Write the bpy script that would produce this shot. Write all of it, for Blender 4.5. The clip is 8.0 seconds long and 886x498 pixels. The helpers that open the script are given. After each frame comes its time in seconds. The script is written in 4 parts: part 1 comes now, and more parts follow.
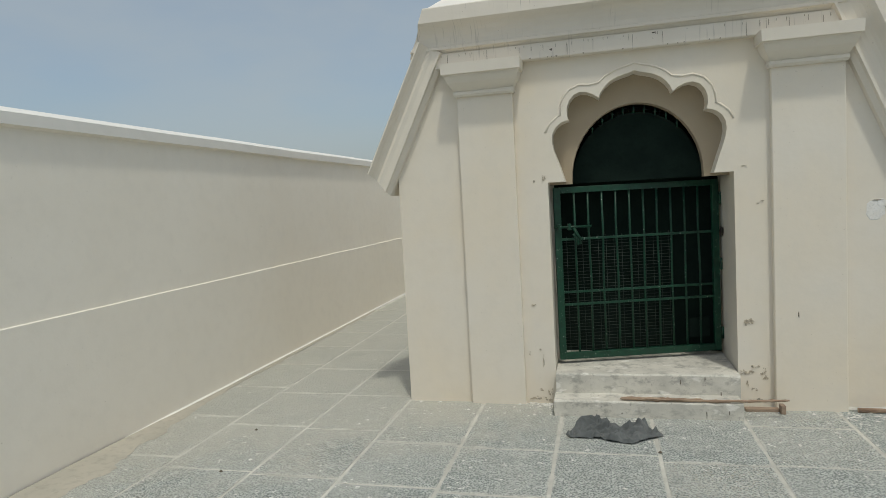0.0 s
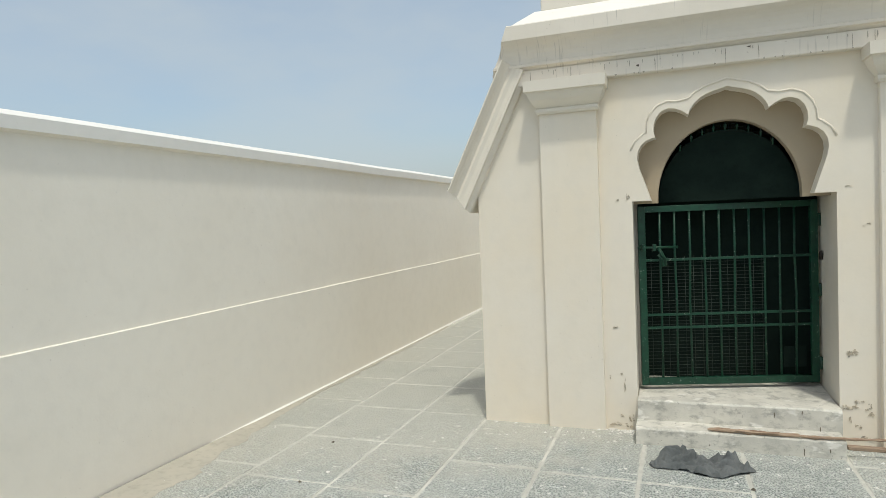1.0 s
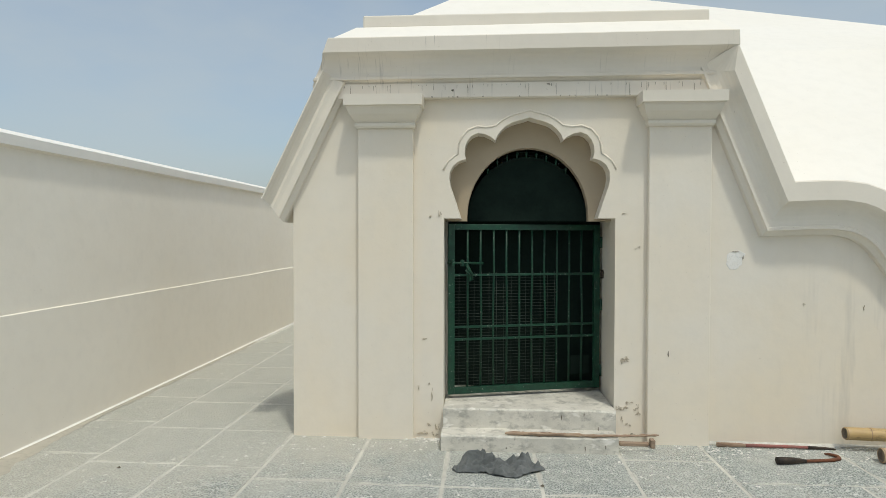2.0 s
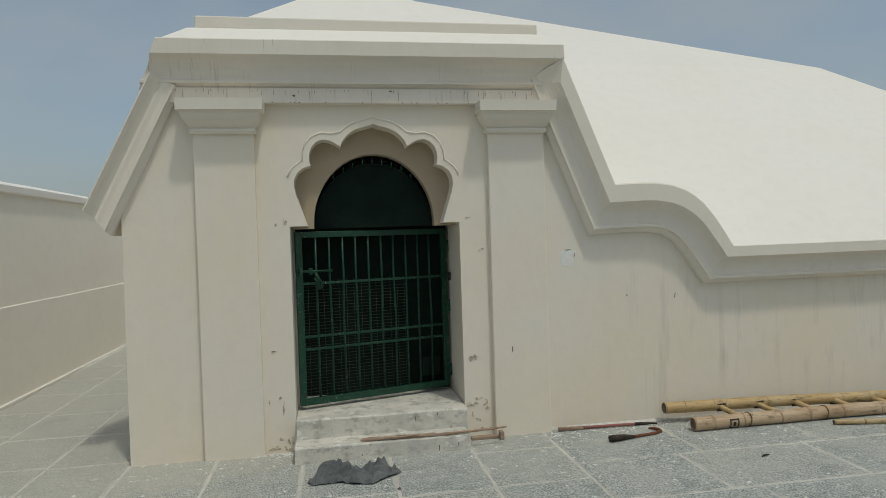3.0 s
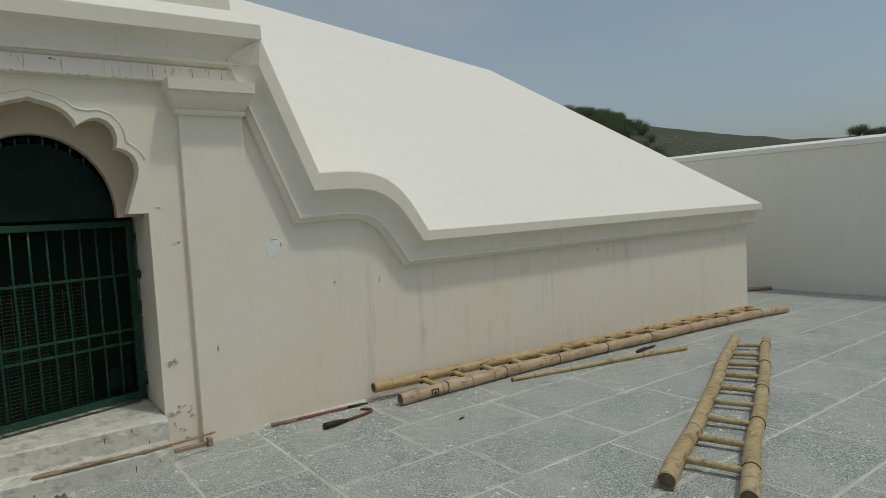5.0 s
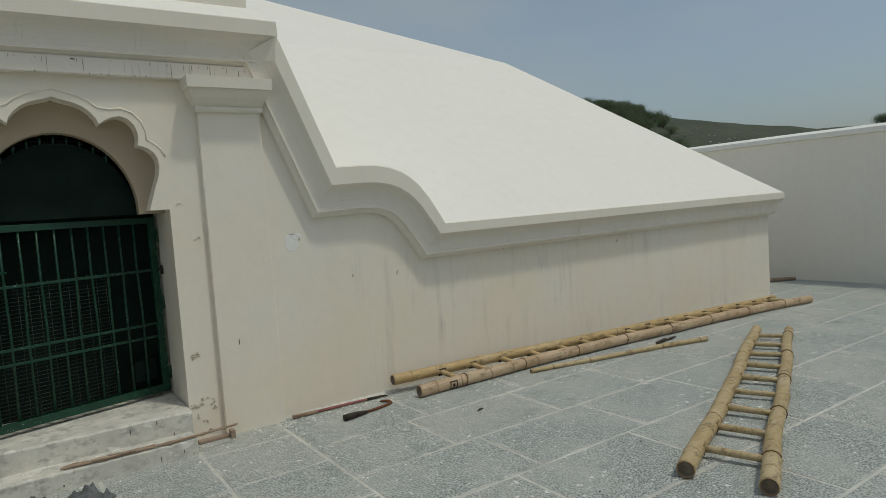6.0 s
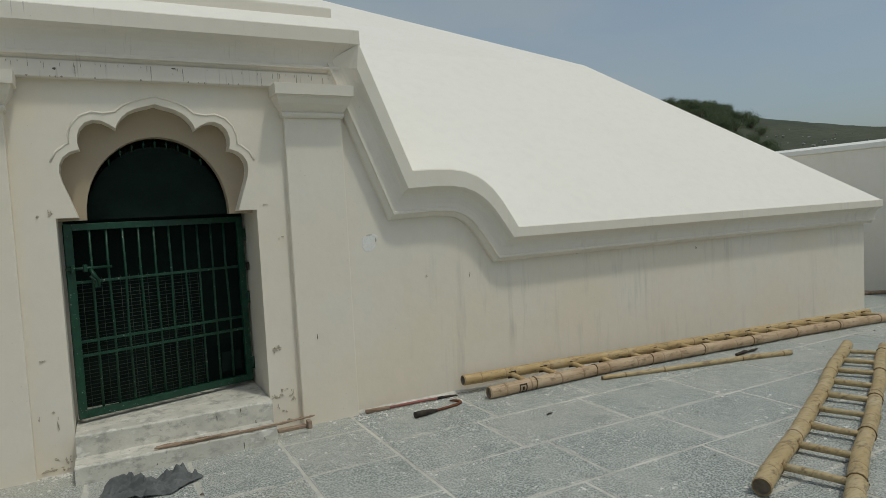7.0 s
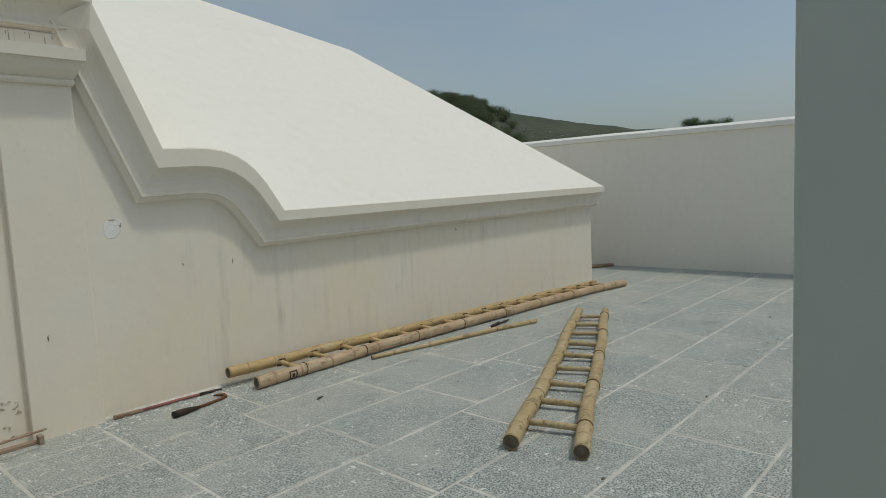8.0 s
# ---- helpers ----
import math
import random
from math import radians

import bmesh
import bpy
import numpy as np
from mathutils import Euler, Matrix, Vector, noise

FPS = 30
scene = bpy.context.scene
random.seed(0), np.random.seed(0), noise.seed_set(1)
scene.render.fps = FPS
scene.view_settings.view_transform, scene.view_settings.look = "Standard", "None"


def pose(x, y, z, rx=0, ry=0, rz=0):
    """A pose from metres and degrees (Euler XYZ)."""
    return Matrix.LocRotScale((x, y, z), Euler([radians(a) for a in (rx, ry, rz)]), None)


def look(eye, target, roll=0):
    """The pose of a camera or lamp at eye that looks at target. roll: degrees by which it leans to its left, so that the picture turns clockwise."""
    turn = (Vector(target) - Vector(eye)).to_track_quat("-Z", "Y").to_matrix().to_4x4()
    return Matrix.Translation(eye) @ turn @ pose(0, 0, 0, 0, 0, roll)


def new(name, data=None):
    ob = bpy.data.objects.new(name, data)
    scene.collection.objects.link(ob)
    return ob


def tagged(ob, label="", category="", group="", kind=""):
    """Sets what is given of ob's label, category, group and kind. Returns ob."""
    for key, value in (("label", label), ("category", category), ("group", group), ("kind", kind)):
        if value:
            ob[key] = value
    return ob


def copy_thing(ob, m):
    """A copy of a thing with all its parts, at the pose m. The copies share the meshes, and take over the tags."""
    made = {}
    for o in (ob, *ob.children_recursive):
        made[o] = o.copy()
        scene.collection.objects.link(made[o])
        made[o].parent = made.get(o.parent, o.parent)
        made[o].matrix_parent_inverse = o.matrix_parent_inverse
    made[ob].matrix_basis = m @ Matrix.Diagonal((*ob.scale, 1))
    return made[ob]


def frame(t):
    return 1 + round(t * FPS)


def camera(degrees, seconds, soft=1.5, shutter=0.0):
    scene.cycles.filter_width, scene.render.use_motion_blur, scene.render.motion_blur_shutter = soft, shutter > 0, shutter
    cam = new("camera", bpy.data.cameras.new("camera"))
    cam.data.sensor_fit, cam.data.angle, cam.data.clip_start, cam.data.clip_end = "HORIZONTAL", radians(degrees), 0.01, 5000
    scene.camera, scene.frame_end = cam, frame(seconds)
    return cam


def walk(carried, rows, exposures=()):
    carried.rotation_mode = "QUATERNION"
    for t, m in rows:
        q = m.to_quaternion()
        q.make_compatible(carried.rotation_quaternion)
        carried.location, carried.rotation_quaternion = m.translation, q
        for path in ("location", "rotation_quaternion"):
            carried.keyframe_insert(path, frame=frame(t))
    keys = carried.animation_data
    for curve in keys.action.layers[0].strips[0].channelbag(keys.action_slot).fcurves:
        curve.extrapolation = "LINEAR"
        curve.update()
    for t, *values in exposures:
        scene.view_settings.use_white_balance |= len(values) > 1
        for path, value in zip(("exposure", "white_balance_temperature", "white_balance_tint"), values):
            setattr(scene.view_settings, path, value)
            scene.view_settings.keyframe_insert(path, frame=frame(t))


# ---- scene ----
cam = camera(69.9, 8.0, soft=0.6)
PATH = [
    (0, (-0.196, -4.654, 1.538), (-0.681, -2.719, 1.388), -3.2),
    (0.5, (-0.296, -4.656, 1.536), (-0.942, -2.771, 1.368), -1.7),
    (1, (-0.265, -4.645, 1.553), (-0.959, -2.771, 1.463), -2.4),
    (1.5, (-0.238, -4.684, 1.567), (-0.708, -2.742, 1.502), -1.3),
    (1.7, (-0.269, -4.659, 1.53), (-0.585, -2.684, 1.476), -0.4),
    (2.8, (-0.241, -4.691, 1.494), (-0.009, -2.705, 1.462), -1.6),
    (3, (-0.249, -4.68, 1.521), (0.091, -2.71, 1.483), -1.8),
    (3.5, (-0.304, -4.617, 1.583), (0.389, -2.744, 1.489), 0.2),
    (4, (-0.321, -4.648, 1.559), (0.575, -2.862, 1.472), -0.6),
    (4.5, (-0.253, -4.581, 1.585), (0.867, -2.928, 1.47), -2.5),
    (4.7, (-0.241, -4.58, 1.57), (0.928, -2.962, 1.448), -2.9),
    (5.8, (-0.23, -4.629, 1.542), (0.946, -3.016, 1.409), -3.2),
    (6, (-0.231, -4.619, 1.529), (0.892, -2.97, 1.393), -3.9),
    (6.5, (-0.273, -4.644, 1.523), (0.659, -2.877, 1.429), -4.4),
    (7, (-0.262, -4.68, 1.553), (0.664, -2.911, 1.432), -3.0),
    (7.5, (-0.224, -4.689, 1.543), (1.006, -3.118, 1.405), -3.3),
    (8, (-0.206, -4.687, 1.525), (1.269, -3.352, 1.325), -2.7),
]
EXPOSURES = [(0.0, -0.29, 6580, 3), (0.5, -0.06, 6580, 3), (1.0, 0.16, 6580, 3), (1.7, 0.12, 6580, 3), (2.8, -0.44, 6560, 2), (3.5, -0.61, 6530, 2), (4.5, -0.61, 6510, 1), (6.5, -0.61, 6500, 1), (8.0, -0.55, 6500, 1)]
walk(cam, [(t, look(eye, target, roll)) for t, eye, target, roll in PATH], exposures=EXPOSURES)


# ---- world, sun, exposure ----
def sky_world():
    w = bpy.data.worlds.new("sky")
    w.use_nodes = True
    scene.world = w
    nt = w.node_tree
    bg = nt.nodes["Background"]
    sky = nt.nodes.new("ShaderNodeTexSky")
    sky.sky_type, sky.sun_disc = "NISHITA", False
    sky.sun_elevation, sky.sun_rotation = SUN_EL, SUN_ROT
    sky.air_density, sky.dust_density, sky.ozone_density = 1.0, 3.4, 1.5
    coord = nt.nodes.new("ShaderNodeTexCoord")
    stretch = nt.nodes.new("ShaderNodeMapping")
    stretch.inputs["Scale"].default_value = (1.6, 1.6, 4.2)
    stretch.inputs["Location"].default_value = (2.6, 0.8, 1.4)
    cloud = nt.nodes.new("ShaderNodeTexNoise")
    cloud.inputs["Scale"].default_value, cloud.inputs["Detail"].default_value = 1.1, 7
    cloud.inputs["Roughness"].default_value = 0.55
    ramp = nt.nodes.new("ShaderNodeValToRGB")
    ramp.color_ramp.elements[0].position, ramp.color_ramp.elements[1].position = 0.36, 0.74
    ramp.color_ramp.elements[0].color, ramp.color_ramp.elements[1].color = (0.26, 0.26, 0.26, 1), (0.85, 0.85, 0.85, 1)
    mix = nt.nodes.new("ShaderNodeMixRGB")
    mix.inputs[2].default_value = (3.10, 3.35, 3.64, 1)
    nt.links.new(coord.outputs["Generated"], stretch.inputs["Vector"])
    nt.links.new(stretch.outputs["Vector"], cloud.inputs["Vector"])
    nt.links.new(cloud.outputs["Fac"], ramp.inputs["Fac"])
    nt.links.new(ramp.outputs["Color"], mix.inputs[0])
    nt.links.new(sky.outputs["Color"], mix.inputs[1])
    nt.links.new(mix.outputs["Color"], bg.inputs["Color"])
    bg.inputs["Strength"].default_value = SKY


SUN_DIR = Vector((0.125, -0.25, 0.61)).normalized()
SUN_EL = math.asin(SUN_DIR.z)
SUN_ROT = math.atan2(SUN_DIR.x, SUN_DIR.y)
SKY = 0.160
sky_world()
sun = new("sun", bpy.data.lights.new("sun", "SUN"))
sun.data.energy, sun.data.angle, sun.data.color = 1.50, radians(3.6), (1.0, 0.95, 0.87)
sun.matrix_world = look(SUN_DIR * 60, (0, 0, 0))


# ---- materials ----
def shader(name, rough=0.8, metal=0.0):
    m = bpy.data.materials.new(name)
    m.use_nodes = True
    b = m.node_tree.nodes["Principled BSDF"]
    b.inputs["Roughness"].default_value, b.inputs["Metallic"].default_value = rough, metal
    return m, m.node_tree, b


def noise_node(nt, scale, detail=4, vec=None, squash=None, rough=0.55, kind="Object"):
    n = nt.nodes.new("ShaderNodeTexNoise")
    n.inputs["Scale"].default_value, n.inputs["Detail"].default_value = scale, detail
    n.inputs["Roughness"].default_value = rough
    if vec is None:
        vec = nt.nodes.new("ShaderNodeTexCoord").outputs[kind]
    if squash:
        mp = nt.nodes.new("ShaderNodeMapping")
        mp.inputs["Scale"].default_value = squash
        nt.links.new(vec, mp.inputs["Vector"])
        vec = mp.outputs["Vector"]
    nt.links.new(vec, n.inputs["Vector"])
    return n.outputs["Fac"]


def ramp_node(nt, fac, stops):
    r = nt.nodes.new("ShaderNodeValToRGB")
    while len(r.color_ramp.elements) < len(stops):
        r.color_ramp.elements.new(0.5)
    for e, (p, c) in zip(r.color_ramp.elements, stops):
        e.position = p
        e.color = (*c, 1) if len(c) == 3 else c
    nt.links.new(fac, r.inputs["Fac"])
    return r.outputs["Color"]


def grey(v):
    return (v, v, v)


def mixed(nt, fac, a, b, mode="MIX"):
    m = nt.nodes.new("ShaderNodeMixRGB")
    m.blend_type = mode
    for i, v in ((0, fac), (1, a), (2, b)):
        if isinstance(v, (int, float)):
            m.inputs[i].default_value = v
        elif isinstance(v, tuple):
            m.inputs[i].default_value = (*v, 1)
        else:
            nt.links.new(v, m.inputs[i])
    return m.outputs["Color"]


def bump(nt, b, height, strength, distance=0.01):
    n = nt.nodes.new("ShaderNodeBump")
    n.inputs["Strength"].default_value, n.inputs["Distance"].default_value = strength, distance
    nt.links.new(height, n.inputs["Height"])
    nt.links.new(n.outputs["Normal"], b.inputs["Normal"])


def world_pos(nt):
    return nt.nodes.new("ShaderNodeNewGeometry").outputs["Position"]


def plaster(name, base, patch, streaks=0.0, rough=0.75, blotch=0.5, drips=0.0):
    """Lime-washed plaster: trowel waves, faint roller patches and vertical rain streaks."""
    m, nt, b = shader(name, rough)
    pos = world_pos(nt)
    big = noise_node(nt, 0.9, 4, pos)
    col = mixed(nt, ramp_node(nt, big, [(0.38, grey(0)), (0.7, grey(blotch))]), base, patch)
    fine = noise_node(nt, 9, 5, pos)
    col = mixed(nt, ramp_node(nt, fine, [(0.45, grey(0)), (0.75, grey(0.18))]), col, tuple(c * 0.82 for c in base))
    if streaks:
        st = noise_node(nt, 1.0, 3, pos, (8, 8, 0.9), 0.75)
        where = noise_node(nt, 0.8, 2, pos)
        f = mixed(nt, 1.0, ramp_node(nt, st, [(0.52, grey(0)), (0.76, grey(streaks * 0.8))]), ramp_node(nt, where, [(0.4, grey(0)), (0.6, grey(1))]), "MULTIPLY")
        sx = nt.nodes.new("ShaderNodeSeparateXYZ")
        nt.links.new(pos, sx.inputs[0])
        scale = nt.nodes.new("ShaderNodeMath")
        scale.operation = "MULTIPLY"
        scale.inputs[1].default_value = 0.1
        nt.links.new(sx.outputs["X"], scale.inputs[0])
        f = mixed(nt, 1.0, f, ramp_node(nt, scale.outputs[0], [(0.17, grey(0.08)), (0.25, grey(1))]), "MULTIPLY")
        col = mixed(nt, f, col, (0.36, 0.34, 0.30))
    if drips:
        dr = noise_node(nt, 1.0, 2, pos, (75, 5, 3.2), 0.5)
        dw = noise_node(nt, 1.0, 2, pos, (1.5, 1, 2.5), 0.5)
        f = mixed(nt, 1.0, ramp_node(nt, dr, [(0.62, grey(0)), (0.70, grey(drips))]), ramp_node(nt, dw, [(0.44, grey(0)), (0.60, grey(1))]), "MULTIPLY")
        col = mixed(nt, f, col, (0.11, 0.10, 0.085))
    speck = noise_node(nt, 55, 2, pos)
    col = mixed(nt, ramp_node(nt, speck, [(0.73, grey(0)), (0.76, grey(0.35))]), col, (0.4, 0.34, 0.27))
    nt.links.new(col, b.inputs["Base Color"])
    h1 = noise_node(nt, 3.0, 4, pos)
    h2 = noise_node(nt, 70, 4, pos)
    bump(nt, b, mixed(nt, 0.06, h1, h2), 0.3, 0.02)
    return m


def tile_material(name, smear):
    """Bush-hammered granite slab with lime splashes; every slab has its own tint."""
    m, nt, b = shader(name, 0.85)
    pos = world_pos(nt)
    info = nt.nodes.new("ShaderNodeObjectInfo")
    tint = ramp_node(nt, info.outputs["Random"], [(0.0, (0.235, 0.272, 0.262)), (0.30, (0.325, 0.355, 0.335)), (0.65, (0.365, 0.392, 0.368)), (0.84, (0.43, 0.425, 0.375)), (1.0, (0.51, 0.47, 0.375))])
    vor = nt.nodes.new("ShaderNodeTexVoronoi")
    vor.inputs["Scale"].default_value = 60
    nt.links.new(pos, vor.inputs["Vector"])
    cell = vor.outputs["Distance"]
    col = mixed(nt, ramp_node(nt, cell, [(0.18, grey(0.0)), (0.46, grey(0.80))]), tint, (0.62, 0.645, 0.61))
    grain = noise_node(nt, 92, 3, pos)
    col = mixed(nt, ramp_node(nt, grain, [(0.42, grey(0.85)), (0.525, grey(0.0))]), col, (0.12, 0.138, 0.135))
    mid = noise_node(nt, 14, 4, pos, None, 0.6)
    col = mixed(nt, ramp_node(nt, mid, [(0.40, grey(0.30)), (0.62, grey(0.0))]), col, (0.17, 0.19, 0.175))
    stain = noise_node(nt, 1.7, 5, pos)
    col = mixed(nt, ramp_node(nt, stain, [(0.42, grey(0)), (0.70, grey(0.62))]), col, (0.48, 0.485, 0.445))
    wet = noise_node(nt, 3.1, 4, pos, (1, 1, 1.3))
    col = mixed(nt, ramp_node(nt, wet, [(0.62, grey(0)), (0.72, grey(0.4))]), col, (0.17, 0.19, 0.19))
    spl = noise_node(nt, 17, 3, pos, None, 0.65)
    spw = noise_node(nt, 1.1, 2, pos, (1.3, 1.1, 1))
    f = mixed(nt, 1.0, ramp_node(nt, spl, [(0.635, grey(0)), (0.66, grey(0.85))]), ramp_node(nt, spw, [(0.38, grey(0)), (0.52, grey(1))]), "MULTIPLY")
    col = mixed(nt, f, col, (0.80, 0.79, 0.75))
    # lime dust and builders' sand swept against the walls
    sp = nt.nodes.new("ShaderNodeSeparateXYZ")
    nt.links.new(pos, sp.inputs[0])
    dn = noise_node(nt, 2.6, 5, pos, None, 0.65)
    east = nt.nodes.new("ShaderNodeMath")
    east.operation = "MULTIPLY_ADD"
    east.inputs[1].default_value = -0.24
    nt.links.new(sp.outputs["X"], east.inputs[0])
    near = nt.nodes.new("ShaderNodeMath")
    near.operation = "MULTIPLY"
    near.inputs[1].default_value = 0.5
    nt.links.new(sp.outputs["Y"], near.inputs[0])
    nt.links.new(near.outputs[0], east.inputs[2])
    ds = nt.nodes.new("ShaderNodeMath")
    ds.operation = "MULTIPLY_ADD"
    ds.inputs[1].default_value = 1.3
    nt.links.new(dn, ds.inputs[0])
    nt.links.new(east.outputs[0], ds.inputs[2])
    col = mixed(nt, ramp_node(nt, ds.outputs[0], [(0.38, grey(0)), (0.80, grey(0.58))]), col, (0.50, 0.48, 0.415))
    if smear:
        # lime grout dragged over the slab's edges
        sep = nt.nodes.new("ShaderNodeSeparateXYZ")
        nt.links.new(nt.nodes.new("ShaderNodeTexCoord").outputs["Object"], sep.inputs[0])
        ab = []
        for k in ("X", "Y"):
            a = nt.nodes.new("ShaderNodeMath")
            a.operation = "ABSOLUTE"
            nt.links.new(sep.outputs[k], a.inputs[0])
            ab.append(a.outputs[0])
        far = nt.nodes.new("ShaderNodeMath")
        far.operation = "MAXIMUM"
        nt.links.new(ab[0], far.inputs[0])
        nt.links.new(ab[1], far.inputs[1])
        wav = noise_node(nt, 5.5, 4, pos, None, 0.65)
        tot = nt.nodes.new("ShaderNodeMath")
        tot.operation = "MULTIPLY_ADD"
        tot.inputs[1].default_value = 0.095
        nt.links.new(wav, tot.inputs[0])
        nt.links.new(far.outputs[0], tot.inputs[2])
        col = mixed(nt, ramp_node(nt, tot.outputs[0], [(0.532, grey(0)), (0.550, grey(0.6))]), col, (0.66, 0.645, 0.585))
    nt.links.new(col, b.inputs["Base Color"])
    bump(nt, b, mixed(nt, 0.4, cell, grain), 1.0, 0.012)
    return m


def mottled(name, c1, c2, scale=8, rough=0.7, metal=0.0, bumpy=0.3, dist=0.004, squash=None, kind="Object"):
    m, nt, b = shader(name, rough, metal)
    n1 = noise_node(nt, scale, 5, None, squash, 0.6, kind)
    n2 = noise_node(nt, scale * 7, 3, None, squash, 0.6, kind)
    col = mixed(nt, ramp_node(nt, n1, [(0.35, grey(0)), (0.68, grey(1))]), c1, c2)
    col = mixed(nt, ramp_node(nt, n2, [(0.5, grey(0)), (0.72, grey(0.35))]), col, tuple(c * 0.55 for c in c1))
    nt.links.new(col, b.inputs["Base Color"])
    bump(nt, b, mixed(nt, 0.5, n1, n2), bumpy, dist)
    return m


def painted_metal():
    """Thick green enamel with chips that show pale lime and bare iron."""
    m, nt, b = shader("green_enamel", 0.42)
    pos = world_pos(nt)
    n1 = noise_node(nt, 22, 4, pos)
    col = mixed(nt, ramp_node(nt, n1, [(0.4, grey(0)), (0.7, grey(1))]), (0.003, 0.038, 0.020), (0.006, 0.060, 0.031))
    n2 = noise_node(nt, 42, 5, pos, None, 0.7)
    col = mixed(nt, ramp_node(nt, n2, [(0.63, grey(0)), (0.68, grey(0.7))]), col, (0.40, 0.46, 0.40))
    nt.links.new(col, b.inputs["Base Color"])
    bump(nt, b, n2, 0.25, 0.003)
    return m


def bamboo_material(name, c1, c2):
    m, nt, b = shader(name, 0.5)
    info = nt.nodes.new("ShaderNodeObjectInfo")
    n1 = noise_node(nt, 2.2, 4)
    n2 = noise_node(nt, 5.0, 4, None, (0.8, 14, 14))
    col = mixed(nt, ramp_node(nt, n1, [(0.35, grey(0)), (0.68, grey(1))]), c1, c2)
    col = mixed(nt, ramp_node(nt, n2, [(0.48, grey(0)), (0.75, grey(0.55))]), col, (0.20, 0.115, 0.04))
    col = mixed(nt, ramp_node(nt, info.outputs["Random"], [(0, grey(0)), (1, grey(0.25))]), col, (0.50, 0.40, 0.22))
    n3 = noise_node(nt, 9.0, 5, None, (1, 3, 3), 0.7)
    col = mixed(nt, ramp_node(nt, n3, [(0.53, grey(0)), (0.66, grey(0.85))]), col, (0.17, 0.12, 0.06))
    n4 = noise_node(nt, 6.0, 3, None, (1, 2, 2))
    col = mixed(nt, ramp_node(nt, n4, [(0.55, grey(0)), (0.72, grey(0.45))]), col, (0.56, 0.47, 0.31))
    nt.links.new(col, b.inputs["Base Color"])
    bump(nt, b, n2, 0.25, 0.004)
    return m


CREAM = (0.790, 0.735, 0.640)
WALL = plaster("cream_limewash", CREAM, (0.80, 0.705, 0.555), 0.55, blotch=0.85)
TRIM = plaster("cream_limewash_trim", (0.79, 0.735, 0.64), (0.755, 0.69, 0.58), 0.35)
BAND = plaster("cream_limewash_band", (0.775, 0.72, 0.63), (0.70, 0.64, 0.54), 0.6, drips=0.32)
ROOF = plaster("white_limewash_roof", (0.86, 0.825, 0.755), (0.84, 0.80, 0.715), 0.0, 0.7, 0.6)
YARD = plaster("yard_wall_limewash", (0.86, 0.815, 0.725), (0.81, 0.755, 0.65), 0.08)
COPING = plaster("white_coping", (0.87, 0.85, 0.80), (0.80, 0.78, 0.73), 0.0)
def step_material():
    """Lime-washed step: grey scuffs on the upright faces, chalky white treads and dark rubbed spots."""
    m, nt, b = shader("worn_step_lime", 0.85)
    pos = world_pos(nt)
    col = mixed(nt, ramp_node(nt, noise_node(nt, 4.5, 5, pos), [(0.40, grey(0)), (0.66, grey(0.85))]), (0.68, 0.655, 0.585), (0.50, 0.485, 0.435))
    scuff = noise_node(nt, 11, 5, pos, (1, 1, 1.5), 0.7)
    col = mixed(nt, ramp_node(nt, scuff, [(0.50, grey(0)), (0.66, grey(0.75))]), col, (0.31, 0.305, 0.275))
    spot = noise_node(nt, 38, 4, pos, None, 0.7)
    col = mixed(nt, ramp_node(nt, spot, [(0.63, grey(0)), (0.70, grey(0.7))]), col, (0.22, 0.20, 0.17))
    chalk = noise_node(nt, 17, 3, pos, (0.5, 1, 1))
    col = mixed(nt, ramp_node(nt, chalk, [(0.60, grey(0)), (0.68, grey(0.7))]), col, (0.83, 0.81, 0.76))
    nt.links.new(col, b.inputs["Base Color"])
    bump(nt, b, mixed(nt, 0.4, scuff, spot), 0.6, 0.008)
    return m


STONE = step_material()
MORTAR = mottled("lime_mortar", (0.68, 0.665, 0.605), (0.45, 0.442, 0.40), 2.6, 0.9, 0, 0.5, 0.006)
TILE = tile_material("granite_slab", True)
TILE_FAR = tile_material("granite_slab_plain", False)
GREEN = painted_metal()
WIRE = mottled("galvanised_wire", (0.022, 0.036, 0.028), (0.065, 0.085, 0.07), 30, 0.5, 0.4, 0.1)
# dark green of the arch sheet, reused as shade behind the gate
SHEET_AND_SHADE = mottled("dark_green_sheet_and_shade", (0.006, 0.0135, 0.0105), (0.010, 0.020, 0.015), 6, 0.9, 0, 0.2, 0.004)
# near-black colour that carries the shade of the unlit interior
INSIDE_SHADE = mottled("inside_shade_stone", (0.035, 0.037, 0.033), (0.055, 0.055, 0.048), 3, 0.95, 0, 0.5, 0.02)
SHEET_AND_SHADE.node_tree.nodes["Principled BSDF"].inputs["Specular IOR Level"].default_value = 0.15
BAMBOO = bamboo_material("yellow_bamboo", (0.44, 0.325, 0.155), (0.53, 0.42, 0.245))
BAMBOO_RED = bamboo_material("tan_bamboo", (0.44, 0.30, 0.19), (0.57, 0.43, 0.30))
BAMBOO_GOLD = bamboo_material("golden_bamboo", (0.47, 0.31, 0.125), (0.55, 0.40, 0.19))
NOTCH = mottled("dark_notch", (0.03, 0.022, 0.015), (0.07, 0.05, 0.03), 30, 0.95)
BAMBOO_CORE = mottled("bamboo_core", (0.17, 0.135, 0.10), (0.28, 0.23, 0.17), 20, 0.9)
BAMBOO_NODE = mottled("bamboo_node", (0.17, 0.105, 0.05), (0.36, 0.25, 0.12), 20, 0.7)
TAN_NODE = mottled("tan_bamboo_node", (0.24, 0.155, 0.09), (0.46, 0.33, 0.20), 20, 0.7)
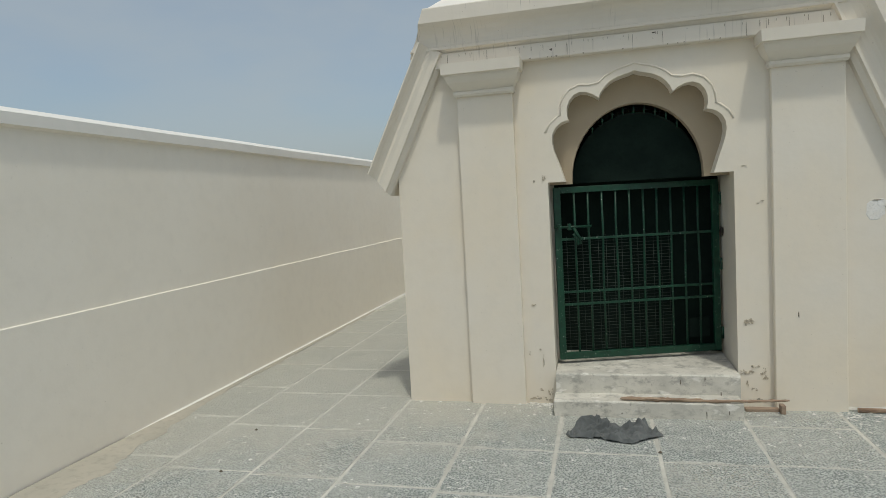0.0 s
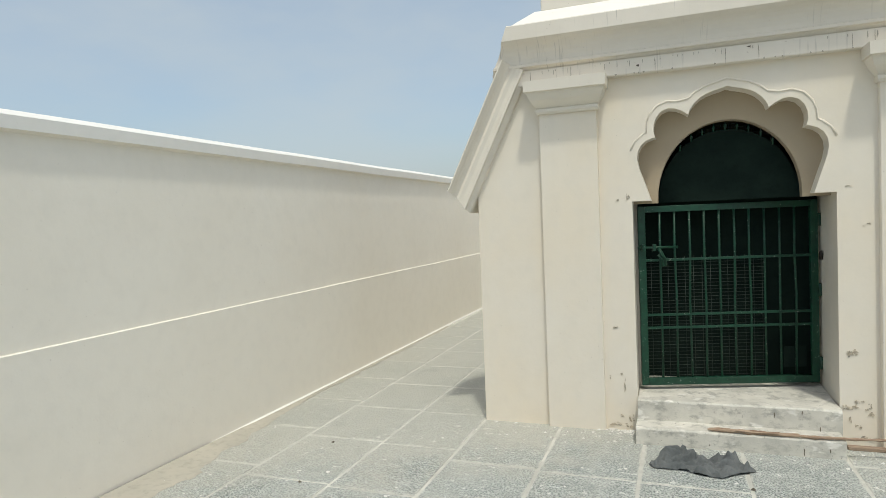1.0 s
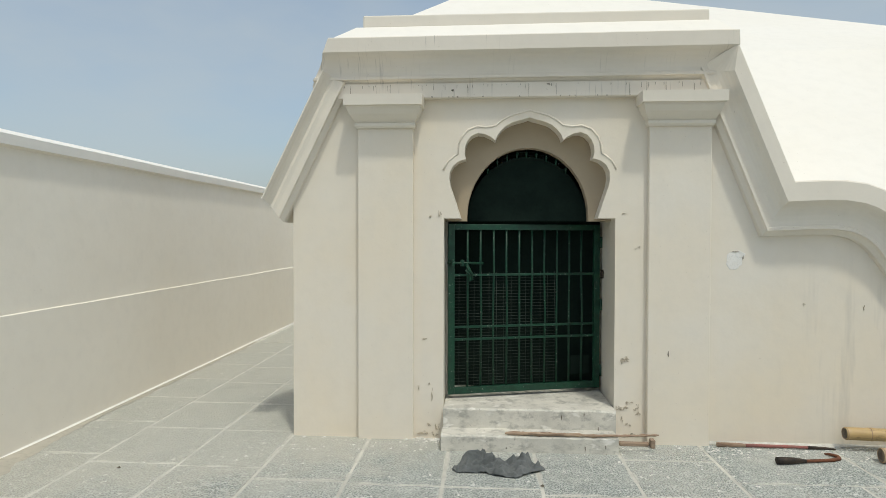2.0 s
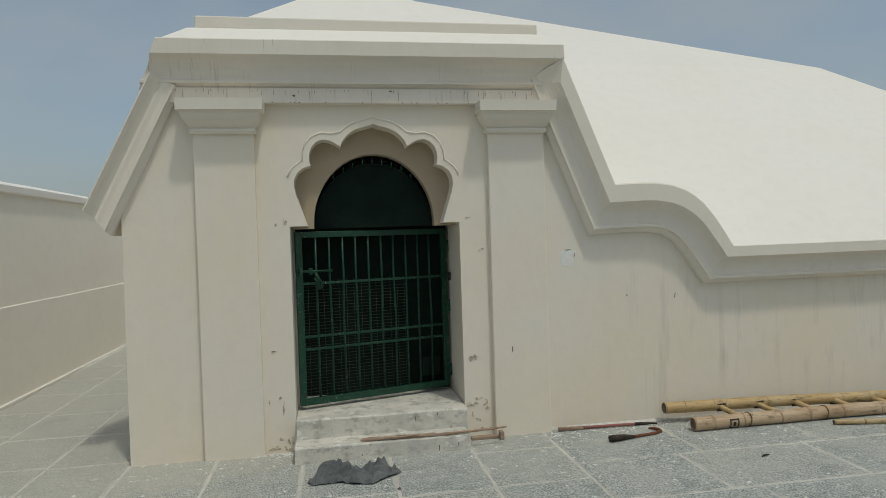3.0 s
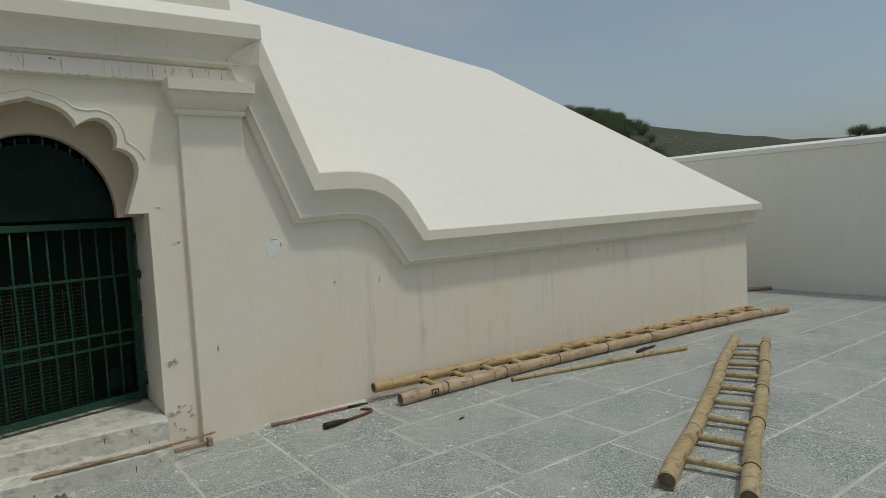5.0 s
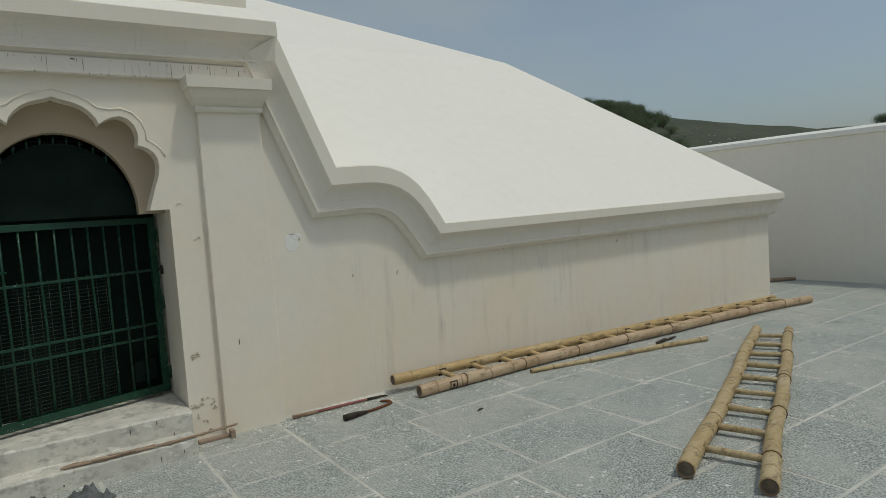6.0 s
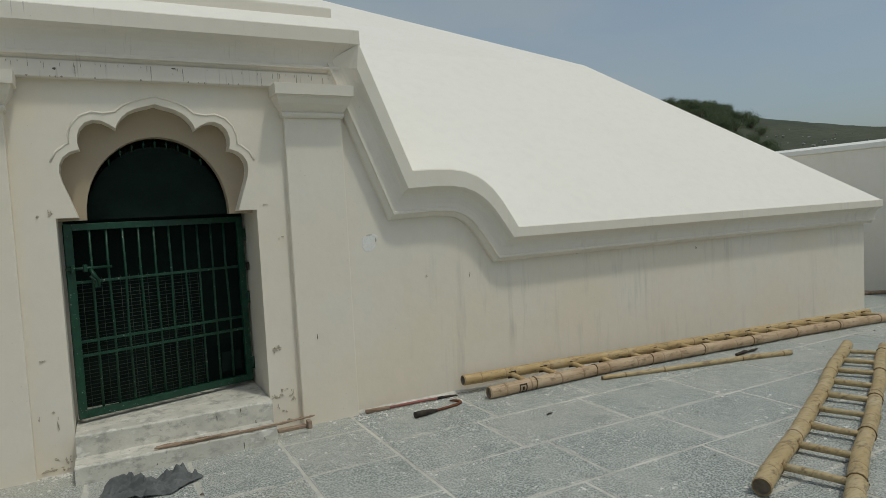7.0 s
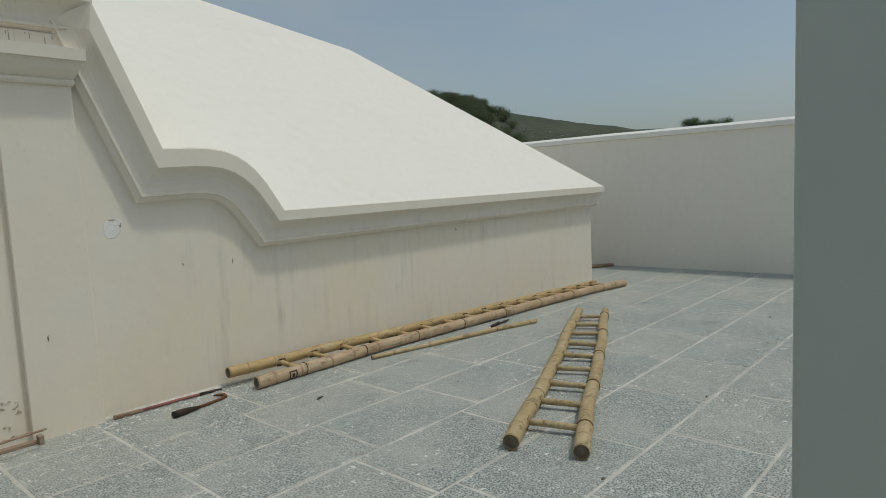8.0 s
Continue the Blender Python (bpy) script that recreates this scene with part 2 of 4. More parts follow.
ROPE = mottled("jute_binding", (0.14, 0.095, 0.045), (0.26, 0.18, 0.09), 60, 0.95)
WOOD = mottled("weathered_stick", (0.48, 0.36, 0.26), (0.22, 0.14, 0.09), 6, 0.85, 0, 0.6, 0.006, (1, 10, 10))
OLD_BOARD = mottled("old_board", (0.27, 0.19, 0.135), (0.38, 0.30, 0.225), 9, 0.9, 0, 0.5, 0.004, (1, 8, 8))
IRON = mottled("dark_iron", (0.035, 0.03, 0.026), (0.08, 0.06, 0.045), 20, 0.6, 0.6)
RUST = mottled("rusty_hook", (0.20, 0.075, 0.035), (0.12, 0.05, 0.03), 25, 0.7, 0.3)
REDPAINT = mottled("faded_red_paint", (0.36, 0.12, 0.105), (0.25, 0.12, 0.10), 14, 0.7)
CLOTH = mottled("grey_cotton", (0.105, 0.115, 0.116), (0.16, 0.17, 0.17), 9, 0.95, 0, 0.3, 0.003)
EARTH = mottled("dry_earth", (0.30, 0.24, 0.16), (0.22, 0.18, 0.11), 0.05, 0.95, 0, 0.5, 0.3)
HILLMAT = mottled("scrub_hillside", (0.080, 0.084, 0.052), (0.044, 0.056, 0.032), 0.12, 0.95, 0, 0.8, 0.6)
ROCK = mottled("pale_rock", (0.50, 0.48, 0.44), (0.30, 0.28, 0.25), 0.7, 0.9)
def leaf_material():
    m = mottled("scrub_leaf", (0.115, 0.150, 0.080), (0.150, 0.185, 0.110), 0.6, 0.7)
    nt = m.node_tree
    body = nt.nodes["Principled BSDF"]
    thin = nt.nodes.new("ShaderNodeBsdfTranslucent")
    thin.inputs["Color"].default_value = (0.17, 0.22, 0.10, 1)
    both = nt.nodes.new("ShaderNodeMixShader")
    both.inputs[0].default_value = 0.35
    nt.links.new(body.outputs[0], both.inputs[1])
    nt.links.new(thin.outputs[0], both.inputs[2])
    nt.links.new(both.outputs[0], nt.nodes["Material Output"].inputs["Surface"])
    return m


LEAF = leaf_material()
BARK = mottled("bark", (0.12, 0.09, 0.06), (0.2, 0.15, 0.1), 3, 0.9)
PATCHMAT = mottled("white_filler", (0.80, 0.79, 0.75), (0.62, 0.60, 0.56), 16, 0.85)
CRUMB = mottled("bare_plaster", (0.46, 0.395, 0.30), (0.60, 0.53, 0.42), 22, 0.95, 0, 0.2, 0.004)
STAIN = mottled("dark_stain", (0.10, 0.085, 0.065), (0.19, 0.16, 0.12), 30, 0.95)
SAND = mottled("pale_sand", (0.49, 0.455, 0.38), (0.42, 0.395, 0.335), 3, 0.95, 0, 0.4, 0.004)
LIME = mottled("spilt_lime", (0.70, 0.68, 0.62), (0.50, 0.48, 0.43), 16, 0.9)
DRIP = mottled("rain_drip_stain", (0.33, 0.295, 0.235), (0.46, 0.42, 0.35), 30, 0.95)
FILLER = mottled("bright_filler", (0.86, 0.85, 0.82), (0.76, 0.73, 0.67), 14, 0.8)
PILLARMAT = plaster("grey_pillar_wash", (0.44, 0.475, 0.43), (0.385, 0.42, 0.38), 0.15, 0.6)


# ---- builders ----
def finish(name, bm, material, smooth=False):
    me = bpy.data.meshes.new(name)
    bmesh.ops.recalc_face_normals(bm, faces=bm.faces[:])
    if smooth:
        for f in bm.faces:
            f.smooth = True
    bm.to_mesh(me)
    bm.free()
    for mt in material if isinstance(material, (list, tuple)) else [material]:
        me.materials.append(mt)
    return me


def part(name, bm, material, parent=None, label="", smooth=False):
    ob = new(name, finish(name, bm, material, smooth))
    if parent is not None:
        ob.parent = parent
    if label:
        ob["label"] = label
    return ob


def thing(name, label, category, at=(0, 0, 0), group="", kind=""):
    ob = new(name)
    ob.location = at
    return tagged(ob, label, category, group, kind)


def box_into(bm, x0, x1, y0, y1, z0, z1, bevel=0.0):
    g = bmesh.ops.create_cube(bm, size=1.0)["verts"]
    for v in g:
        v.co = Vector((x0 if v.co.x < 0 else x1, y0 if v.co.y < 0 else y1, z0 if v.co.z < 0 else z1))
    if bevel:
        es = list({e for v in g for e in v.link_edges})
        bmesh.ops.bevel(bm, geom=es, offset=bevel, segments=2, profile=0.5, affect="EDGES")
    return bm


def box(x0, x1, y0, y1, z0, z1, bevel=0.0):
    return box_into(bmesh.new(), x0, x1, y0, y1, z0, z1, bevel)


def slab_with_hole(outer, holes, y0, y1):
    """An upright slab between y0 and y1: outline and holes are (x, z) loops."""
    bm = bmesh.new()
    edges = []
    for loop in (outer, *holes):
        vs = [bm.verts.new((x, y0, z)) for x, z in loop]
        edges += [bm.edges.new((vs[i], vs[(i + 1) % len(vs)])) for i in range(len(vs))]
    bmesh.ops.triangle_fill(bm, use_beauty=True, use_dissolve=False, edges=edges)
    got = bmesh.ops.extrude_face_region(bm, geom=bm.faces[:])["geom"]
    for v in got:
        if isinstance(v, bmesh.types.BMVert):
            v.co.y = y1
    return bm


def sweep(path, profile, depth, rise):
    """Runs a moulding along a path in the facade's plane; profile points are (out, drop), and depth and rise scale what lies below and above the lip on each stretch."""
    bm = bmesh.new()
    rows = []
    n = len(path)
    dirs = [(Vector(b) - Vector(a)).normalized() for a, b in zip(path, path[1:])]
    norms = [Vector((d.y, -d.x)) for d in dirs]
    for i in range(n):
        a, b = max(0, i - 1), min(n - 2, i)
        row = []
        for o, d in profile:
            da, db = (d * depth[a], d * depth[b]) if d > 0 else (d * rise[a], d * rise[b])
            det = norms[a].x * norms[b].y - norms[a].y * norms[b].x
            if abs(det) > 0.12:
                px = (da * norms[b].y - db * norms[a].y) / det
                pz = (norms[a].x * db - norms[b].x * da) / det
            else:
                m = (norms[a] + norms[b]).normalized()
                px, pz = m.x * (da + db) / 2, m.y * (da + db) / 2
            row.append(bm.verts.new((path[i][0] + px, -o, path[i][1] + pz)))
        rows.append(row)
    k = len(profile)
    for a, b in zip(rows, rows[1:]):
        for j in range(k):
            bm.faces.new((a[j], a[(j + 1) % k], b[(j + 1) % k], b[j]))
    bm.faces.new(rows[0])
    bm.faces.new(rows[-1][::-1])
    return bm


def tube_into(bm, pts, radii, sides=10, mats=None, closed=True):
    rings = []
    n = len(pts)
    for i, p in enumerate(pts):
        a, b = Vector(pts[max(0, i - 1)]), Vector(pts[min(n - 1, i + 1)])
        d = (b - a).normalized()
        up = Vector((0, 0, 1)) if abs(d.z) < 0.9 else Vector((0, 1, 0))
        u = d.cross(up).normalized()
        w = u.cross(d)
        rings.append([bm.verts.new(Vector(p) + (u * math.cos(2 * math.pi * k / sides) + w * math.sin(2 * math.pi * k / sides)) * radii[i]) for k in range(sides)])
    for i, (a, b) in enumerate(zip(rings, rings[1:])):
        for k in range(sides):
            f = bm.faces.new((a[k], a[(k + 1) % sides], b[(k + 1) % sides], b[k]))
            f.smooth = True
            if mats:
                f.material_index = mats[i]
    if closed:
        f1, f2 = bm.faces.new(rings[0][::-1]), bm.faces.new(rings[-1])
        if mats:
            f1.material_index, f2.material_index = mats[0], mats[-1]
    return bm


def bamboo(a, b, r0, r1, spacing=0.34, wobble=0.008, seed=0, bow=(0, 0, 0)):
    """A bamboo culm from a to b: swollen nodes, slight bends, hollow cut ends."""
    rnd = random.Random(seed)
    a, b = Vector(a), Vector(b)
    length = (b - a).length
    d = (b - a) / length
    side = d.cross(Vector((0, 0, 1))).normalized()
    at = lambda s: a + d * s + Vector(bow) * (4 * s / length * (1 - s / length)) + side * wobble * math.sin(s * 2.1 + seed) + side * wobble * 0.5 * math.sin(s * 5.3 + seed * 2)
    rad = lambda s: r0 + (r1 - r0) * s / length
    stations = [(0.022, 0.80, 1), (0.002, 0.82, 2), (0.0, 0.93, 0), (0.006, 1.0, 2), (0.012, 1.0, 0)]
    tilts = []
    s = spacing * rnd.uniform(0.35, 0.8)
    while s < length - 0.08:
        k = rnd.uniform(1.035, 1.085)
        stations += [(s - 0.03, 1.0, 0), (s - 0.010, k, 0), (s - 0.004, k * 0.965, 2), (s + 0.003, k * 0.965, 2 if rnd.random() < 0.3 else 0), (s + 0.010, k * 1.01, 0), (s + 0.032, 1.0, 0)]
        tilts += [(rnd.uniform(-0.28, 0.28), rnd.uniform(0, 6.28))]
        s += spacing * rnd.uniform(0.62, 1.3)
    stations += [(length - 0.012, 1.0, 0), (length - 0.006, 1.0, 2), (length, 0.93, 0), (length - 0.002, 0.82, 2), (length - 0.022, 0.80, 1)]
    leans = [(0, 0)] * 5 + [t for t in tilts for _ in range(6)] + [(0, 0)] * 5
    pts, radii, mats = [], [], []
    for s, k, mt in stations:
        pts.append(at(s))
        radii.append(rad(s) * k)
        mats.append(mt)
    bm = bmesh.new()
    rings = []
    sides = 14
    w = Vector(side.cross(d))
    for p, r, (lean, turn) in zip(pts, radii, leans):
        rings.append([bm.verts.new(p + (side * math.cos(2 * math.pi * k / sides) + w * math.sin(2 * math.pi * k / sides)) * r + d * lean * r * math.cos(2 * math.pi * k / sides + turn)) for k in range(sides)])
    for i, (p, q) in enumerate(zip(rings, rings[1:])):
        for k in range(sides):
            f = bm.faces.new((p[k], p[(k + 1) % sides], q[(k + 1) % sides], q[k]))
            f.smooth, f.material_index = True, mats[i]
    for ring in (rings[0], rings[-1]):
        bm.faces.new(ring).material_index = 1
    return bm, at, rad


# ---- ground and yard ----
bm = bmesh.new()
bmesh.ops.create_grid(bm, x_segments=40, y_segments=40, size=2500)
for v in bm.verts:
    v.co.z = -0.16
tagged(part("ground", bm, EARTH), "dry bare earth beyond the yard walls", "ground", kind="structure")
WEST, EAST, SOUTH, NORTH = -3.495, 9.90, -8.2, 15.6
floor = tagged(part("floor", box(WEST - 0.3, EAST + 0.3, SOUTH - 0.3, NORTH + 0.3, -0.15, -0.004), MORTAR), "grey granite paving slabs with pale mortar joints", "paving", kind="structure")


def yard_wall(name, along, p, q0, q1, height, ledge, face):
    """A limewashed yard wall with a sloped coping; ledge: height of the thicker lower part. along: its axis; face: side of the yard (+1 or -1)."""
    t = 0.30
    prof = [(0, -0.15), (0, height - 0.125), (0.045, height - 0.112), (0.05, height - 0.042), (-0.035, height), (-t - 0.05, height + 0.012), (-t - 0.05, height - 0.08), (-t, height - 0.1), (-t, -0.15)]
    bm = bmesh.new()
    n = 30
    rings = []
    for i in range(n + 1):
        s = q0 + (q1 - q0) * i / n
        ring = []
        for o, z in prof:
            wob = 0.006 * noise.noise(Vector((s * 0.7, z * 0.9, p))) + (0.008 * noise.noise(Vector((s * 0.35, 3.1, p))) if z > 1 else 0)
            oo = (o + wob) * face
            ring.append(bm.verts.new((p + oo, s, z + wob) if along == "y" else (s, p + oo, z + wob)))
        rings.append(ring)
    k = len(prof)
    for a, b in zip(rings, rings[1:]):
        for j in range(k):
            f = bm.faces.new((a[j], a[(j + 1) % k], b[(j + 1) % k], b[j]))
            f.material_index = 1 if 2 <= j <= 5 else 0
    bm.faces.new(rings[0])
    bm.faces.new(rings[-1])
    ob = part(name, bm, [YARD, COPING])
    if ledge:
        for nm, z1, out, lip in (("dado", ledge, 0.020, 0.006), ("skirting", 0.022, 0.040, 0.010)):
            bm = bmesh.new()
            pr = [(0.001, -0.1), (out, -0.1), (out, z1 - lip), (0.001, z1)]
            rings = []
            for i in range(n + 1):
                s = (q0 if nm == "dado" else -1.0) + (q1 - (q0 if nm == "dado" else -1.0)) * i / n
                w = 0.005 * noise.noise(Vector((s * 0.9, z1, 2.0)))
                rings.append([bm.verts.new((p + o * face, s, z + (w if z > 0 else 0))) for o, z in pr])
            for a, b in zip(rings, rings[1:]):
                for j in range(4):
                    bm.faces.new((a[j], a[(j + 1) % 4], b[(j + 1) % 4], b[j]))
            bm.faces.new(rings[0])
            bm.faces.new(rings[-1])
            part(nm, bm, YARD if nm == "dado" else COPING, ob)
    return tagged(ob, "cream limewashed yard wall with a white coping", "wall", kind="structure")


yard_wall("wall_west", "y", WEST, SOUTH, NORTH, 2.222, 0.960, 1)
yard_wall("wall_east", "y", EAST, SOUTH, NORTH, 2.265, 0, -1)
yard_wall("wall_south", "x", SOUTH, WEST, EAST, 2.21, 0, 1)
yard_wall("wall_north", "x", NORTH, WEST, EAST, 2.21, 0, -1)

# ---- the tomb building ----
building = thing("domed_hall", "cream plastered low hall with white sloping roof and arched portal", "building")
X0, X1, YB = -1.685, 8.28, 13.2
CX = 0.068
LIP = [(-1.86, 1.768), (-1.485, 2.589), (-1.409, 2.804), (1.473, 2.814), (1.814, 1.741), (2.071, 1.751), (2.203, 1.748), (2.32, 1.73), (2.406, 1.699), (2.487, 1.651), (2.548, 1.601), (2.603, 1.54), (2.695, 1.416), (2.776, 1.297), (8.366, 1.319)]
# the raking fascia leaves the horizontal cornice below its lip and runs into the shoulder
RAKE = [(1.448, 2.637)] + LIP[4:]
RAKE_DEPTH = [0.92, 1.13, 1.13, 1.12, 1.10, 1.08, 1.06, 1.04, 1.02, 1.0, 1.0]
RAKE_RISE = [1.20, 1.72, 1.72, 1.70, 1.65, 1.60, 1.50, 1.40, 1.30, 1.20, 1.08]


def cusp():
    """Half of the cusped arch, from the springing to the crown, as (x, z) offsets from its axis."""
    pts = [(0.497, 1.630), (0.535, 1.75), (0.572, 1.86), (0.583, 1.92), (0.578, 1.972), (0.556, 2.016), (0.520, 2.046), (0.482, 2.060), (0.460, 2.064)]
    pts += [(0.470, 2.105), (0.468, 2.15), (0.452, 2.197), (0.418, 2.236), (0.372, 2.254), (0.325, 2.248), (0.280, 2.226), (0.245, 2.200)]
    pts += [(0.232, 2.236), (0.205, 2.273), (0.168, 2.306), (0.124, 2.329), (0.078, 2.343), (0.036, 2.353), (0.0, 2.366)]
    out = []
    for p in pts:
        if not out or math.hypot(p[0] - out[-1][0], p[1] - out[-1][1]) > 0.004:
            out.append(p)
    return out


half = cusp()
SILL = 0.15
arch = [(CX - x, z) for x, z in half] + [(CX + x, z) for x, z in half[-2::-1]]
opening = [(-0.555, SILL), (-0.555, 1.630)] + arch + [(0.690, 1.630), (0.690, SILL)]
outline = [(X0, -0.1), (X1, -0.1), (X1, 1.34), (2.72, 1.32), (2.54, 1.56), (2.36, 1.69), (2.1, 1.73), (1.77, 1.73), (1.43, 2.80), (-1.37, 2.79), (-1.45, 2.58), (X0 + 0.004, 2.05)]
part("front_wall", slab_with_hole(outline, [opening], 0.0, 0.26), WALL, building, "cream limewashed wall with rain streaks")
part("side_wall", box(X0, X0 + 0.26, 0.26, YB, -0.1, 1.45), WALL, building)
part("side_wall", box(X1 - 0.26, X1, 0.26, YB, -0.1, 1.38), WALL, building)
part("back_wall", box(X0, X1, YB, YB + 0.26, -0.1, 1.38), WALL, building)

# cornice that runs up over the portal, down the ogee shoulder and along the eaves
prof = [(-0.40, -0.075), (0.182, -0.080), (0.19, -0.074), (0.19, 0.0)]
for i in range(1, 8):
    a = math.pi / 2 * i / 7
    prof.append((0.19 - 0.105 * math.sin(a), 0.012 + 0.135 * (1 - math.cos(a))))
prof += [(0.085, 0.150), (0.098, 0.156), (0.096, 0.174), (0.066, 0.178), (0.055, 0.190), (0.040, 0.208), (0.0, 0.212), (-0.2, 0.212)]
main = sweep(LIP[2:4], prof, [1.0], [1.32])
main.verts.ensure_lookup_table()
for v, (o, d) in zip(main.verts[:len(prof)], prof):
    v.co.x -= max(0, d) * 0.55 + max(0, -d) * -0.5
for v, (o, d) in zip(main.verts[len(prof):], prof):
    v.co.x += 0.010 - 0.05 * max(0, -d)
part("cornice", main, BAND, building, "moulded cornice with dark drip stains")
fall = sweep(RAKE, prof, RAKE_DEPTH, RAKE_RISE)
fall.verts.ensure_lookup_table()
along = (Vector(RAKE[1]) - Vector(RAKE[0])).normalized()
for v, (o, d) in zip(fall.verts[:len(prof)], prof):
    # cut its head upright beside the lip and level under the frieze
    px, pz = v.co.x - RAKE[0][0], v.co.z - RAKE[0][1]
    wx, wz = (0.022, 0.168) if d <= 0 else (-1.0, 0.25)
    k = (px * wz - pz * wx) / (along.y * wx - along.x * wz)
    v.co.x += along.x * k
    v.co.z += along.y * k
part("falling_cornice", fall, TRIM, building)
rake = sweep([LIP[0], (-1.411, 2.68)], [(o - 0.02 if o > 0.1 else o, d) for o, d in prof], [0.85], [0.12])
rake.verts.ensure_lookup_table()
for v, (o, d) in zip(rake.verts[:len(prof)], prof):
    v.co.x -= max(0, d) * 0.20
    v.co.z -= max(0, d) * 0.42
part("raking_cornice", rake, TRIM, building)
part("frieze", box(-1.345, 1.448, -0.066, 0.01, 2.500, 2.61, 0.008), BAND, building)
# sloped weathering above the lip, then a low attic course
bm = bmesh.new()
vs = [bm.verts.new(p) for p in ((-1.360, -0.178, 2.900), (1.475, -0.178, 2.910), (1.475, 0.40, 2.915), (-1.360, 0.40, 2.905), (-1.20, -0.005, 3.035), (1.39, -0.005, 3.045), (1.39, 0.40, 3.045), (-1.20, 0.40, 3.035))]
for f in ((0, 1, 5, 4), (1, 2, 6, 5), (2, 3, 7, 6), (3, 0, 4, 7), (4, 5, 6, 7), (3, 2, 1, 0)):
    bm.faces.new([vs[i] for i in f])
part("weathering", bm, ROOF, building)
part("attic_course", box(-1.155, 1.343, 0.0, 0.9, 3.03, 3.125, 0.012), TRIM, building)
bm = bmesh.new()
ring0 = [(-0.90, 0.10), (0.98, 0.10), (0.98, 3.0), (-0.90, 3.0)]
ring1 = [(-0.18, 0.90), (0.26, 0.90), (0.26, 2.9), (-0.18, 2.9)]
va = [bm.verts.new((x, y, 3.118)) for x, y in ring0]
vb = [bm.verts.new((x, y, 3.70)) for x, y in ring1]
for i in range(4):
    bm.faces.new((va[i], va[(i + 1) % 4], vb[(i + 1) % 4], vb[i]))
bm.faces.new(vb)
bm.faces.new(va[::-1])
part("portal_roof", bm, ROOF, building, "white plastered hipped cap over the portal")

# main roof: two pitches
bm = bmesh.new()
def at_front(x, y):
    return bm.verts.new((x, y, 1.393 + 0.8437 * (y + 0.185)))


XL, YE = -1.70, 13.65
foot = [at_front(-0.52, 1.85), at_front(1.45, 1.85), at_front(1.45, 0.36), at_front(2.20, 0.36), at_front(2.54, 0.12), at_front(2.796, -0.176), at_front(8.360, -0.176)]
foot[5].co.z = 1.372
kk = [bm.verts.new(p) for p in ((-0.29, 2.265, 3.46), (5.735, 2.265, 3.46), (5.735, 11.14, 3.46), (-0.29, 11.14, 3.46))]
back = [bm.verts.new(p) for p in ((8.360, YE, 1.40), (XL, YE, 1.40), (XL, 1.85, 1.40))]
ap = bm.verts.new((1.30, 6.70, 5.78))
bm.faces.new((foot[0], foot[1], kk[1], kk[0]))
bm.faces.new((foot[1], foot[2], foot[3], foot[4], kk[1]))
bm.faces.new((foot[4], foot[5], foot[6], kk[1]))
bm.faces.new((foot[6], back[0], kk[2], kk[1]))
bm.faces.new((back[0], back[1], kk[3], kk[2]))
bm.faces.new((back[1], back[2], foot[0], kk[0], kk[3]))
for i in range(4):
    bm.faces.new((kk[i], kk[(i + 1) % 4], ap))
part("roof", bm, ROOF, building, "smooth white plastered roof slope")
part("side_eave", box(8.20, 8.362, 0.30, 13.6, 1.25, 1.395, 0.005), TRIM, building)
part("side_eave", box(-1.69, -1.60, 0.3, 13.6, 1.25, 1.39, 0.005), TRIM, building)


def pilaster(x0, x1, c0, c1):
    """Flat pilaster with a flaring capital."""
    p = part("pilaster", box(x0, x1, -0.05, 0.02, -0.05, 2.34, 0.006), WALL, building)
    bm = bmesh.new()
    rows = []
    for z, o in ((2.285, 0.012), (2.30, 0.02), (2.318, 0.02), (2.325, 0.014), (2.345, 0.030), (2.375, 0.052), (2.41, 0.068), (2.428, 0.072), (2.43, 0.088), (2.505, 0.092), (2.508, 0.085)):
        f0 = x0 - (x0 - c0) * o / 0.09
        f1 = x1 + (c1 - x1) * o / 0.09
        rows.append([bm.verts.new(q) for q in ((f0, 0.02, z), (f0, -0.05 - o * 1.68, z), (f1, -0.05 - o * 1.68, z), (f1, 0.02, z))])
    for a, b in zip(rows, rows[1:]):
        for j in range(4):
            bm.faces.new((a[j], a[(j + 1) % 4], b[(j + 1) % 4], b[j]))
    bm.faces.new(rows[0][::-1])
    bm.faces.new(rows[-1])
    part("capital", bm, TRIM, p, "flaring plaster capital")


pilaster(-1.185, -0.777, -1.262, -0.697)
pilaster(0.916, 1.352, 0.829, 1.407)

# raised bead that follows the cusped arch
bm = bmesh.new()
full = arch
pts = []
for i, (x, z) in enumerate(full):
    a, b = full[max(0, i - 1)], full[min(len(full) - 1, i + 1)]
    dx, dz = b[0] - a[0], b[1] - a[1]
    ln = math.hypot(dx, dz) or 1
    pts.append((x - dz / ln * 0.05, 0.001, z + dx / ln * 0.05))
pts = [p for p in pts[4:-4] if min(math.hypot(p[0] - x, p[2] - z) for x, z in full) > 0.042]
tube_into(bm, pts, [0.008] * len(pts), 6)
part("arch_bead", bm, WALL, building)

